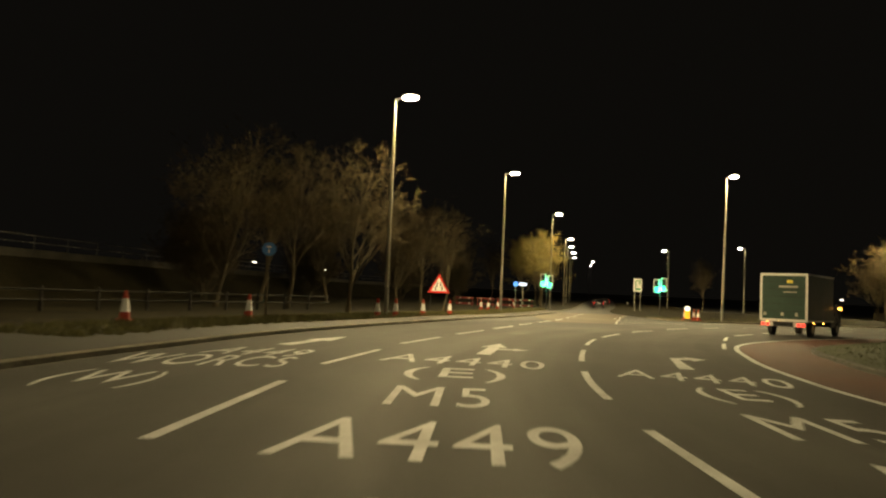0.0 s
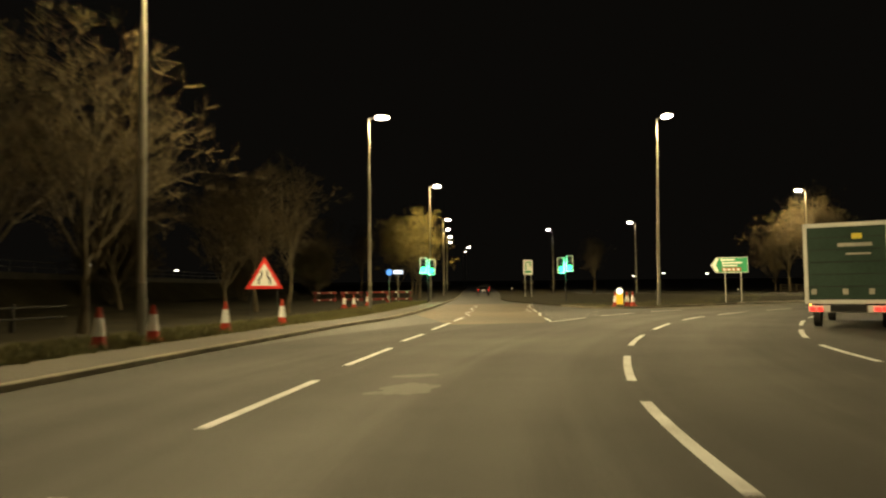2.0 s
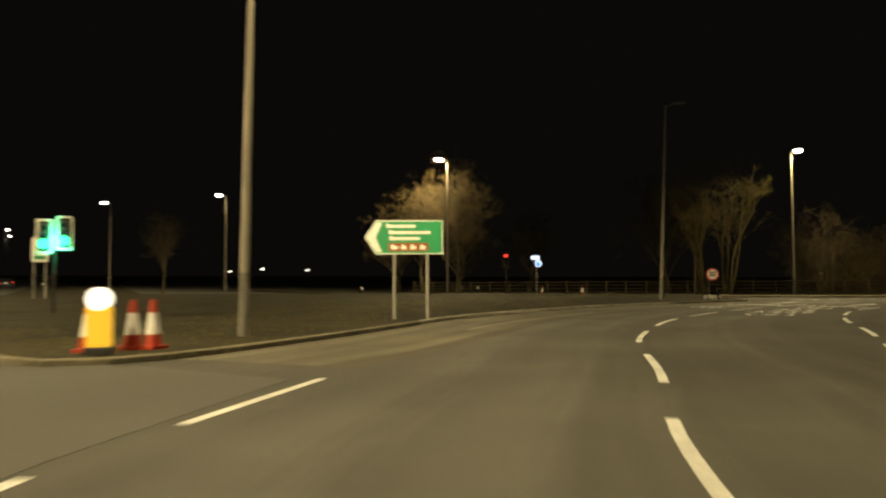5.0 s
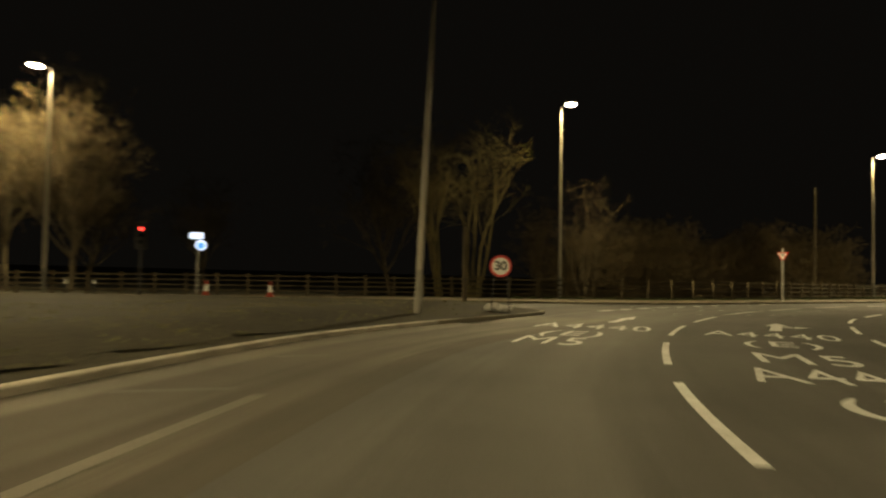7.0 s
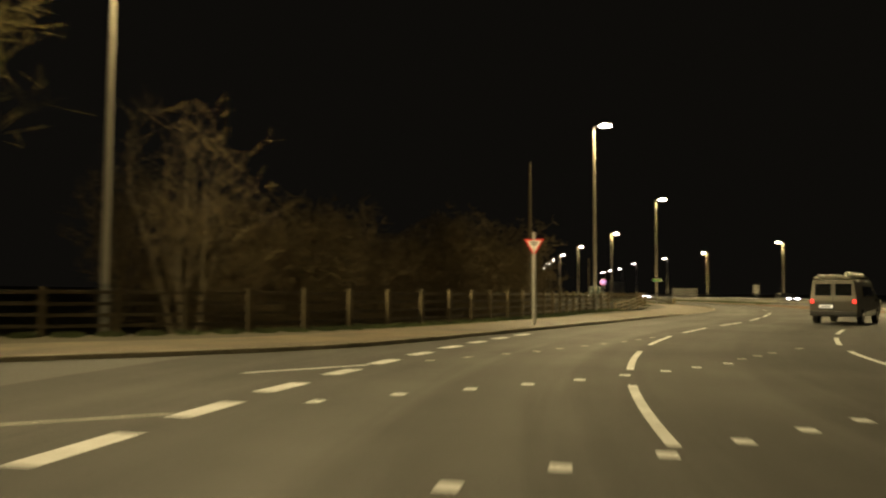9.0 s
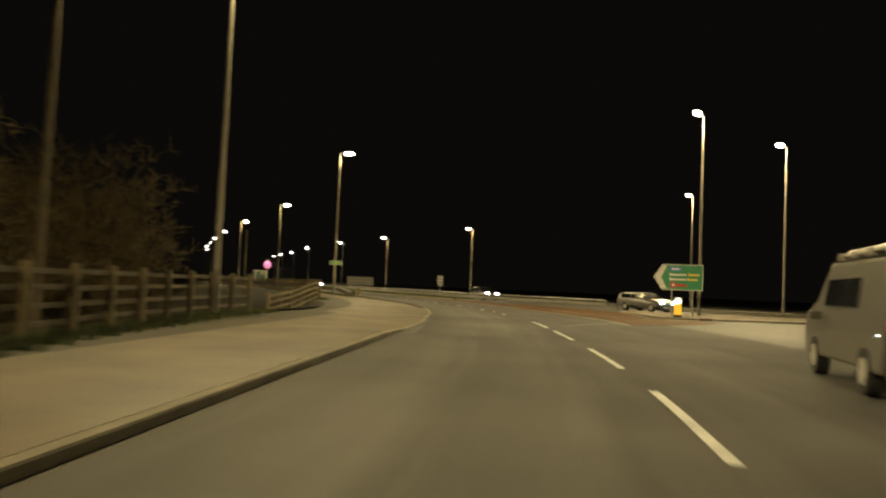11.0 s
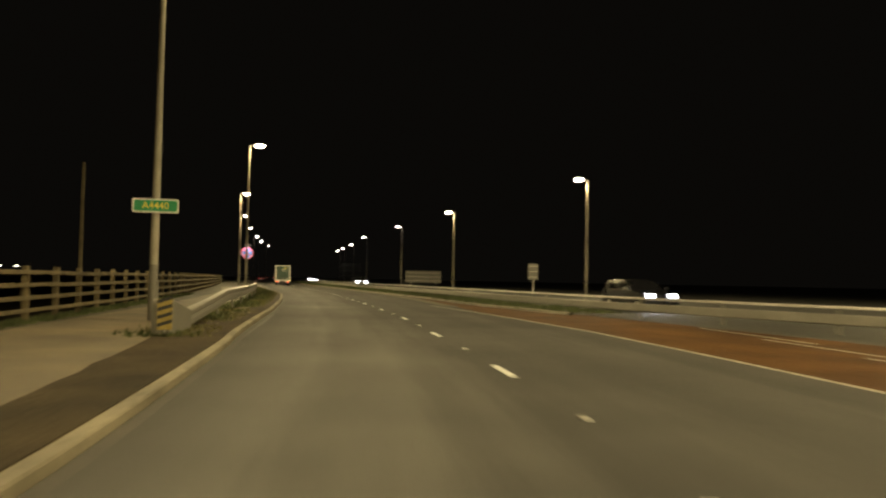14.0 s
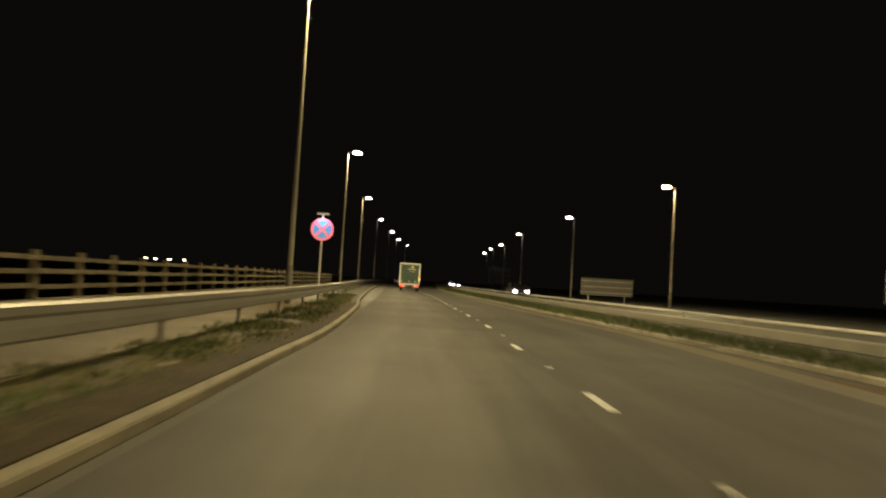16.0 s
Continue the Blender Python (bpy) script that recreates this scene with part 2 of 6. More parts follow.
def curve(points, step=1.0):
    """A smooth line through a few plan points, as evenly spaced (x, y)."""
    p = [Vector((*q, 0)) for q in points]
    p = [2 * p[0] - p[1]] + p + [2 * p[-1] - p[-2]]
    fine = []
    for i in range(1, len(p) - 2):
        a, b, c, d = p[i - 1 : i + 3]
        k = max(4, int((c - b).length * 4))
        for j in range(k):
            t = j / k
            fine.append(0.5 * (2 * b + (c - a) * t + (2 * a - 5 * b + 4 * c - d) * t**2 + (3 * b - a - 3 * c + d) * t**3))
    fine.append(p[-2])
    run = [0.0]
    for a, b in zip(fine, fine[1:]):
        run.append(run[-1] + (b - a).length)
    count = max(2, int(round(run[-1] / step)) + 1)
    at = np.linspace(0, run[-1], count)
    return np.stack([np.interp(at, run, [v.x for v in fine]), np.interp(at, run, [v.y for v in fine])], 1)


def stretch(points, x0, x1, step=1.0):
    """The part of a smooth plan line between two eastings."""
    line = curve(points, step)
    return line[(line[:, 0] >= x0) & (line[:, 0] <= x1) & (line[:, 1] < 92)]


def normals(line):
    t = np.gradient(line, axis=0)
    t /= np.linalg.norm(t, axis=1)[:, None]
    return np.stack([-t[:, 1], t[:, 0]], 1)


def rise(x, y):
    """The ground climbs gently to the north, along the exit road."""
    return 0.012 * max(0.0, y - 110.0)


def drop(x):
    """How far the kerb and footway go down at the dropped crossing before the bridge."""
    up = min(1.0, max(0.0, (x - 104.0) / 4.0)) * min(1.0, max(0.0, (123.6 - x) / 3.0))
    return 0.082 * up * up * (3 - 2 * up)


def ribbon(name, line, offsets, mat, parent=None, smooth=False, dropped=False):
    """Sweeps a section of (sideways to the left, height) along a plan line."""
    n = normals(line)
    verts, faces, k = [], [], len(offsets)
    for (x, y), (nx, ny) in zip(line, n):
        for o, z in offsets:
            px, py = x + nx * o, y + ny * o
            low = drop(x) * max(0.0, 1 - max(0.0, o - 0.2) / 3.2) if dropped and z > 0.03 else 0.0
            verts.append((px, py, z - low + rise(px, py)))
    for i in range(len(line) - 1):
        for j in range(k - 1):
            faces.append((i * k + j, i * k + j + 1, (i + 1) * k + j + 1, (i + 1) * k + j)[::-1])
    return from_lists(name, verts, faces, mat, parent, smooth)


def worn_lane(name, line, lo, hi, mat, z=0.0016):
    """A strip of carriageway that knows how far along and across each point lies."""
    steps = np.linspace(hi, lo, 13)
    ob = ribbon(name, line, [(o, z) for o in steps], mat)
    me = ob.data
    run_ = np.concatenate([[0], np.cumsum(np.linalg.norm(np.diff(line, axis=0), axis=1))])
    me.attributes.new("across", "FLOAT", "POINT").data.foreach_set("value", np.tile(steps, len(line)).astype(np.float32))
    me.attributes.new("along", "FLOAT", "POINT").data.foreach_set("value", np.repeat(run_, 13).astype(np.float32))
    return tagged(ob, "asphalt lanes with polished wheel tracks, dark joints and tones darkened at the sides", "road surface", kind="structure")


def slab(name, outline, z0, z1, mat, parent=None, dropped=False):
    """A flat area of ground with its edge going down."""
    bm = bmesh.new()
    top = [bm.verts.new((x, y, z1 + rise(x, y) - (1.1 * drop(x) if dropped and y < 70 else 0.0))) for x, y in outline]
    low = [bm.verts.new((x, y, z0)) for x, y in outline]
    face = bm.faces.new(top)
    face.normal_update()
    for i in range(len(top)):
        bm.faces.new((top[i], low[i], low[i - 1], top[i - 1]))
    bmesh.ops.triangulate(bm, faces=[face])
    bmesh.ops.recalc_face_normals(bm, faces=bm.faces[:])
    return part(name, bm, mat, parent)


# ---- plan lines (metres; north is ahead at the start) ----
KERB_NORTH = [(-8.2, -30), (-6.8, -8), (-6.1, 4), (-5.8, 10.1), (-5.25, 14.7), (-4.4, 20), (-3.0, 25.5), (-1.42, 31.0), (0.2, 36.2), (2.55, 43.5), (4.4, 48.3), (6.4, 55.1), (8.4, 63), (10.7, 72.6), (13.4, 84.5), (17.0, 101), (23.3, 129), (29.0, 156), (49, 248), (72, 360)]
LANE_RIGHT = [(2.3, -14), (2.1, 5.1), (2.2, 9.8), (2.6, 13.6), (3.6, 19), (5.1, 25), (7.3, 30.6), (9.8, 35.5), (13.6, 41.5), (17.2, 46), (20.8, 49.5), (24.8, 52.5), (29.4, 56.2), (34.3, 59.15), (38.0, 60.95), (43.9, 63), (50.5, 64.5), (56.9, 65.3), (63.9, 65.4), (70.5, 64.75), (76.8, 63.3), (82.9, 61.1), (88.8, 58.3), (94.9, 54.9), (101.2, 51.8), (109.4, 48.2), (113.7, 46.5), (121.7, 43.85), (128.65, 41.91), (135.47, 40.68), (142.2, 39.74), (149.06, 38.99), (156.24, 38.27), (162.96, 37.84), (169.8, 37.45), (176.38, 37.13), (182.9, 36.94), (192, 36.6), (230, 36.2), (300, 36), (400, 33)]
KERB_EAST = [(17.9, 66), (17.9, 60.6), (18.6, 58.9), (20.4, 58.9), (23.9, 60.7), (28, 63.2), (33.0, 66.3), (38.8, 68.5), (44.6, 70.2), (48.5, 70.8), (52.5, 71.0), (56, 70.9), (59, 70.85), (61, 71.1), (62.4, 71.9), (63, 73.6), (62, 78), (58, 88), (50, 99), (38, 114)]
KERB_BRIDGE = [(58, 106), (64.5, 95), (68.5, 86), (70.5, 79.5), (73.3, 75), (76.2, 70.8), (79.2, 68.55), (82.1, 66.98), (85.8, 65.0), (88.6, 63.5), (96.9, 59.3), (105.4, 55.0), (109.5, 52.9), (112.7, 51.4), (115.0, 50.5), (117.8, 49.28), (120.6, 48.16), (123.7, 47.22), (127.3, 46.25), (130.2, 45.55), (133.9, 44.88), (137.4, 44.4), (144.9, 43.66), (148.3, 43.42), (155.4, 42.75), (159.2, 42.36), (164.6, 41.92), (171.4, 41.42), (178.0, 41.08), (184.5, 40.8), (197.7, 40.8), (212, 41.2), (260, 41.6), (320, 41), (380, 38.2), (460, 32)]
FENCE = [(58, 104), (66.5, 97), (71.5, 91.5), (75.3, 85), (78.2, 79.4), (80.5, 75.3), (82.7, 72.4), (84.9, 70.6), (87.2, 68.9), (90.2, 67.2), (96.4, 64.3), (108, 60.2), (114.2, 57.4)]
FENCE_BRIDGE = [(122.6, 55.6), (128.2, 53.1), (134.3, 50.4), (140, 49.8), (148.8, 48.4), (169, 47.2), (180, 46.8), (212, 46.6), (260, 46.8)]
# the brink behind the fences, where the ground falls away
BRINK = [(73.4, 88.6), (75.3, 85), (78.2, 79.4), (80.5, 75.3), (82.7, 72.4), (84.9, 70.6), (87.2, 68.9), (90.2, 67.2), (96.4, 64.3), (108, 60.2), (114.2, 57.2), (119, 54.3), (123, 52.5), (128, 51.3), (134.3, 50.5), (140, 49.9), (148.8, 48.5), (169, 47.3), (180, 46.9), (212, 46.7), (260, 46.9), (320, 46), (380, 43.2), (460, 37)]
ISLAND_LINE = [(6.6, -14), (6.0, 4), (6.2, 10.5), (6.6, 13.9), (7.6, 18.5), (10.0, 25.3), (14.5, 31.4), (20, 36.5), (28, 41.8), (37, 46.5)]
LANE_INNER = [(8.4, 22.4), (10.0, 26.7), (12.2, 32), (15.2, 36.8), (19.6, 42.7), (24.2, 47.4), (28.9, 50.7), (35.5, 53.9), (42, 57.2), (49, 59.8), (55.2, 60.8), (62.3, 61.1), (67.2, 60.7), (76, 58.9), (82.5, 56.4), (88.7, 53.2), (94.2, 49.7), (99, 46)]
ISLAND = [(9.8, -14), (8.4, 4), (8.3, 10), (8.9, 15.2), (9.8, 18.7), (11.6, 23.7), (15.5, 28.5), (21, 33.5), (28.5, 38.8), (37, 44), (47, 48.5), (57, 50.8), (68, 50), (78, 46), (87, 39), (94, 29), (98, 16), (97, 2), (90, -12), (78, -21), (60, -27), (30, -25)]
RESERVE_LINE = [(112.6, 42.5), (117.6, 40.7), (125, 38.7), (133.3, 36.8), (141.5, 35.6), (149.2, 34.75), (158.1, 34.5), (167, 34.55), (180, 34.3), (198, 34.0), (220, 33.7), (260, 33.2), (320, 32.3), (400, 29)]
ARMCO = [(139.6, 25.4), (143, 26.5), (147.5, 27.8), (153, 28.9), (160, 29.7), (176, 29.7), (191, 29.7), (209, 30.0), (260, 30), (320, 29.3), (400, 26)]

# ---- ground and roads ----
brink = curve(BRINK, 1.0)
brink_side = normals(brink)


def beyond(x, y):
    """How far a place lies behind the brink (negative in front of it), and how much of the fall applies there."""
    k = int(np.argmin((brink[:, 0] - x) ** 2 + (brink[:, 1] - y) ** 2))
    d = (x - brink[k][0]) * brink_side[k][0] + (y - brink[k][1]) * brink_side[k][1]
    if k == 0 or k == len(brink) - 1:
        return -1.0, 0.0
    return d, min(1.0, k / 8.0)


def fall(d):
    """Depth of the bank below the footway at a distance behind the brink."""
    return float(np.interp(d, [0.4, 1.0, 3.0, 10.0, 40.0, 90.0], [0.0, 0.15, 0.85, 4.0, 4.6, 4.8]))


def land(x, y):
    """Height of the ground, with its bank, at a place."""
    d, part_of = beyond(x, y)
    return rise(x, y) + 0.1 - part_of * fall(d)


gx = np.concatenate([np.linspace(-1500, -60, 10), np.linspace(-40, 50, 10), np.arange(54, 480, 3.0), np.linspace(520, 2500, 10)])
gy = np.concatenate([np.linspace(-1500, -80, 8), np.linspace(-60, 20, 9), np.arange(24, 150, 3.0), np.linspace(160, 1500, 12)])
verts, sunk = [], []
for y in gy:
    for x in gx:
        d, part_of = beyond(x, y)
        low = d > 0.3 and part_of > 0.0 and d < 88
        sunk.append(low)
        verts.append((x, y, (-6.5 if low else -0.035) + rise(x, y)))
nx = len(gx)
faces = [(j * nx + i, j * nx + i + 1, (j + 1) * nx + i + 1, (j + 1) * nx + i) for j in range(len(gy) - 1) for i in range(nx - 1)]
tagged(from_lists("ground", verts, faces, DIRT), "dark rough ground beyond the road edges at night", "ground", kind="structure")

rx = np.concatenate([np.linspace(-60, 50, 7), np.arange(54, 480, 3.0)])
ry = np.concatenate([np.linspace(-50, 20, 5), np.arange(24, 110, 3.0), np.linspace(110, 400, 12)])
verts = [(x, y, rise(x, y)) for y in ry for x in rx]
away = []
for y in ry:
    for x in rx:
        d, part_of = beyond(x, y)
        away.append(d > -1.0 and part_of > 0.0)
nx = len(rx)
faces = [(j * nx + i, j * nx + i + 1, (j + 1) * nx + i + 1, (j + 1) * nx + i) for j in range(len(ry) - 1) for i in range(nx - 1)]
faces = [f for f in faces if not any(away[v] for v in f)]
tagged(from_lists("road", verts, faces, ASPHALT), "worn grey asphalt roundabout carriageway lit by street lamps", "road", kind="structure")

bank_steps = [0.38, 1.0, 2.0, 3.0, 5.0, 7.5, 10.0, 20.0, 40.0, 88.0]
verts = []
for k, ((x, y), (u, w)) in enumerate(zip(brink, brink_side)):
    for o in bank_steps:
        px_, py_ = x + u * o, y + w * o
        rough = 0.12 * noise.noise(Vector((px_ * 0.4, py_ * 0.4, 3.0))) if o > 0.5 else 0.0
        verts.append((px_, py_, 0.104 + rise(px_, py_) - min(1.0, k / 8.0) * fall(o) + rough))
nx = len(bank_steps)
faces = [(j * nx + i, (j + 1) * nx + i, (j + 1) * nx + i + 1, j * nx + i + 1) for j in range(len(brink) - 1) for i in range(nx - 1)]
tagged(from_lists("bank", verts, faces, BARE_VERGE, smooth=True), "dark rough bank falling away behind the fence", "grass bank", kind="structure")

KERB_SECTION = [(0.0, -0.02), (0.0, 0.085), (0.015, 0.105), (0.13, 0.115), (0.14, 0.08)]


def verge(name, line, closing, mat, label, category, kerb=True, z=0.105, dropped=False, stone=KERB):
    outline = [(x + a * 0.12, y + b * 0.12) for (x, y), (a, b) in zip(line, normals(line))] + closing
    ob = tagged(slab(name, outline, -0.02, z, mat, None, dropped), label, category, kind="structure")
    if kerb:
        tagged(ribbon("kerb", line, KERB_SECTION, stone, dropped=dropped), "grey concrete kerb edging the carriageway", "kerb", kind="structure")
    return ob


north = curve(KERB_NORTH, 1.5)
verge("verge_west", north, [(-60, 390), (-60, -50), (-20, -50)], BARE_VERGE, "rough winter grass verge with bare patches", "grass verge", stone=KERB_GRIMY)
east = curve(KERB_EAST, 1.0)
verge("verge_north", east[::-1][::-1], [(60, 200), (120, 390), (79, 360), (56, 248), (36, 156), (29.5, 129), (22.5, 101), (19.6, 86)], BARE_VERGE, "dark bare verge behind the roundabout kerb", "grass verge", kerb=False)
turn_in, nose_end = [int(np.argmin((east[:, 0] - x) ** 2 + (east[:, 1] - y) ** 2)) for x, y in ((29.5, 64.2), (52.5, 71.1))]
tagged(ribbon("kerb", east[:turn_in + 1], KERB_SECTION, KERB_GRIMY), "grimy concrete kerb round the nose of the verge", "kerb", kind="structure")
tagged(ribbon("kerb", east[turn_in:nose_end + 1], KERB_SECTION, KERB_LIT), "concrete kerb edging the bare verge, paled for the lamplight on it", "kerb", kind="structure")
tagged(ribbon("kerb", east[nose_end:], KERB_SECTION, KERB_GRIMY), "grimy concrete kerb round the mouth of the joining road", "kerb", kind="structure")


def mound(x, y):
    """How far the bare verge swells above its kerb."""
    d = float(np.sqrt(((east - (x, y)) ** 2).sum(1).min()))
    t = min(1.0, max(0.0, (d - 0.25) / 2.6)) * min(1.0, max(0.0, (x - 25.0) / 9.0))
    return 0.34 * t * t * (3 - 2 * t)


def inside(x, y, outline):
    odd = False
    for (ax, ay), (bx, by) in zip(outline, outline[1:] + outline[:1]):
        if (ay > y) != (by > y) and x < (bx - ax) * (y - ay) / (by - ay) + ax:
            odd = not odd
    return odd


swell = [(float(x), float(y)) for x, y in east] + [(30, 112)]
mx, my = np.arange(24, 66, 0.8), np.arange(60, 114, 0.8)
verts = [(x, y, 0.098 + mound(x, y) + (0.05 * noise.noise(Vector((x * 0.5, y * 0.5, 8.0))) if mound(x, y) > 0.1 else 0.0)) for y in my for x in mx]
within = [inside(x, y, swell) for y in my for x in mx]
nx = len(mx)
faces = [(j * nx + i, j * nx + i + 1, (j + 1) * nx + i + 1, (j + 1) * nx + i) for j in range(len(my) - 1) for i in range(nx - 1)]
faces = [f for f in faces if all(within[v] for v in f)]
tagged(from_lists("verge_swell", verts, faces, BARE_VERGE, smooth=True), "gently raised middle of the bare verge", "grass verge", kind="structure")
bridge = curve(KERB_BRIDGE, 1.5)
verge("verge_east", bridge[bridge[:, 1] < 95.5], [(x + 0.4 * u, y + 0.4 * w) for (x, y), (u, w) in zip(brink, brink_side)][::-1] + [(71.5, 91.5), (66.5, 97)], GRASS, "grass bank behind the footway", "grass verge", dropped=True, stone=KERB_GRIMY)
verge("verge_lane", bridge[bridge[:, 1] > 94.0], [(66.5, 97), (71.5, 91.5), (73.5, 88.5), (95, 112), (110, 140), (56, 140)], GRASS, "grass verge beside the joining road", "grass verge", stone=KERB_GRIMY)
island = curve(ISLAND + [ISLAND[0]], 1.5)[:-1]
verge("central_island", island[::-1], [], ISLAND_GRASS, "grassed central island of the roundabout", "traffic island", stone=OLD_CONCRETE)

# footways with their own surface, a hand above the carriageway
tagged(ribbon("pavement_west", curve(KERB_NORTH[6:15], 1.5), [(0.13, 0.1), (0.13, 0.118), (1.6, 0.125), (1.65, 0.1)], PAVING_OLD), "narrow asphalt footway beside the kerb", "pavement", kind="structure")
tagged(ribbon("pavement_east", stretch(KERB_BRIDGE, 66, 114.5, 1.5), [(0.13, 0.1), (0.13, 0.118), (1.7, 0.124), (3.4, 0.13), (3.45, 0.1)], PAVING, dropped=True), "wide asphalt footway beside the kerb", "pavement", kind="structure")
tagged(ribbon("pavement_east", stretch(KERB_BRIDGE, 113.6, 156, 1.5), [(0.13, 0.1), (0.13, 0.118), (1.7, 0.124), (3.95, 0.1305), (4.0, 0.1)], PAVING, dropped=True), "wide asphalt footway that narrows to the bridge", "pavement", kind="structure")

tagged(slab("pavement_corner", [(-10.5, -8), (-6.95, -8), (-6.25, 4), (-5.95, 10.1), (-5.4, 14.7), (-4.55, 20), (-3.15, 25.5), (-4.8, 25.8), (-7.4, 21.2), (-8.3, 19.3), (-9.5, 16.3), (-11.5, 8)], 0.05, 0.12, ASPHALT), "wide dark asphalt footway corner", "pavement", kind="structure")
channel_lines = [curve(KERB_NORTH[1:16], 1.5), stretch(KERB_BRIDGE, 70, 260, 1.5)]
# strip at the kerb foot: grime, with the kerb's shade put into its colour
for g_line in channel_lines:
    tagged(ribbon("gutter", g_line, [(-0.14, 0.003), (-0.005, 0.003)], GUTTER_SHADE), "strip along the kerb coloured for grime and kerb shade", "gutter", kind="structure")

# lanes worn by traffic; the first two also darken outwards for lens falloff
ROUND_WEAR_FALLOFF = worn_lane_material("worn_falloff_roundabout_asphalt", [(-7.5, 0.48), (-5.6, 0.46), (-4.6, 0.58), (-3.6, 0.49), (-2.6, 0.64), (-1.4, 0.8), (-0.5, 0.68), (0.5, 0.76), (1.3, 0.94), (2.2, 0.78), (3.0, 0.94), (3.9, 0.74), (5.2, 0.66), (6.3, 0.72), (7.2, 0.6), (8.4, 0.52)])
BRIDGE_WEAR_FALLOFF = worn_lane_material("worn_falloff_bridge_asphalt", [(-6.2, 0.5), (-4.2, 0.56), (-3.4, 0.52), (-2.5, 0.68), (-1.7, 0.58), (-0.8, 0.68), (0.1, 0.64), (1.0, 0.88), (1.7, 1.05), (2.3, 0.9), (2.8, 1.0), (3.2, 0.86), (3.6, 0.72), (3.9, 0.6), (4.15, 0.5)])
DUST_WEAR = worn_lane_material("dusty_edge_asphalt", [(-3.4, 0.66), (-3.0, 0.68), (-2.6, 1.1), (-2.2, 0.78), (-1.6, 0.98), (-1.0, 0.8), (-0.5, 1.15), (-0.05, 1.0)], ((0.076, 0.066, 0.05), (0.098, 0.085, 0.064)))
lanes = curve(LANE_RIGHT, 1.0)
split = int(np.argmin(np.abs(lanes[:, 0] - 104)))
worn_lane("carriageway", lanes[: split + 1], -7.5, 8.4, ROUND_WEAR_FALLOFF)
worn_lane("carriageway", lanes[split:], -6.2, 4.15, BRIDGE_WEAR_FALLOFF)
worn_lane("carriageway", curve(KERB_EAST[3:13], 1.0), -3.4, -0.02, DUST_WEAR, 0.0032)

# surfacing laid on the carriageway
tagged(ribbon("red_surfacing", curve(ISLAND_LINE[:-1], 1.5), [(-2.3, 0.006), (-0.1, 0.006), (-0.1, 0.001)], RED_RING), "dull red surfacing round the central island", "road surface", kind="structure")

# ---- road markings ----


def measure_line(line):
    return np.concatenate([[0], np.cumsum(np.linalg.norm(np.diff(line, axis=0), axis=1))])


def piece(line, s0, s1, step=0.7):
    """The stretch of a plan line between two distances along it."""
    run = measure_line(line)
    at = np.linspace(s0, s1, max(2, int((s1 - s0) / step) + 1))
    return np.stack([np.interp(at, run, line[:, 0]), np.interp(at, run, line[:, 1])], 1)


def stripe(line, width=0.12, mat=PAINT, label="white painted line on the carriageway", z=0.007):
    h = width / 2
    return tagged(ribbon("road_line", line, [(-h, z), (h, z)][::-1], mat), label, "road marking", kind="structure")


def straight(a, b, width=0.12, mat=PAINT, z=0.007, label="white painted line on the carriageway"):
    return stripe(np.array([a, ((a[0] + b[0]) / 2, (a[1] + b[1]) / 2), b], float), width, mat, label, z)


right = curve(LANE_RIGHT, 0.3)
for s in (17.8, 23.8, 29.8, 35.7, 41.3, 47.5, 53.8, 60.2, 66.3, 72.6, 79.0, 85.2, 91.6, 98.0, 104.5, 111.1, 118.3, 124.8, 131.3, 137.9, 144.8, 151.9, 159.0, 165.0):
    stripe(piece(right, s, s + (3.75 if s < 85 else 4.3)), 0.125, PAINT, "white dashed lane line curving round the roundabout")
for k in range(30):
    s = 176.9 + 6.88 * k
    stripe(piece(right, s, s + 1.3, 0.4), 0.12, PAINT, "short white lane dash on the dual carriageway")

LANE_LEFT = [((-2.3, 6.1), (-2.08, 10.25)), ((-1.95, 12.8), (-1.3, 16.5)), ((-0.95, 18.8), (0.0, 22.3)), ((0.55, 24.6), (1.6, 28.1)), ((2.1, 30.1), (3.2, 33.6)), ((3.7, 35.7), (4.6, 38.4)), ((5.2, 40.6), (6.5, 44.8)), ((7.0, 46.5), (8.0, 49.8))]
for a, b in LANE_LEFT:
    straight(a, b, 0.13, PAINT)
straight((-2.6, -2.0), (-2.45, 2.0), 0.13)

ring = curve(ISLAND_LINE[:-2], 0.7)
stripe(ring, 0.15, PAINT, "white edge line round the red island margin")
inner = curve(LANE_INNER, 0.3)
for k in range(17):
    s = 0.3 + 5.9 * k
    stripe(piece(inner, s, s + 3.6), 0.13, PAINT, "white dashed line of the inner lane")
# short hatching between the inner lane line and the island
for a, b in (((19.9, 43.0), (19.8, 41.6)), ((21.1, 44.1), (21.6, 42.8)), ((23.2, 45.6), (23.9, 44.5)), ((25.0, 46.6), (25.8, 45.9)), ((27.3, 48.3), (28.2, 47.5))):
    straight(a, b, 0.09, WORN_PAINT)

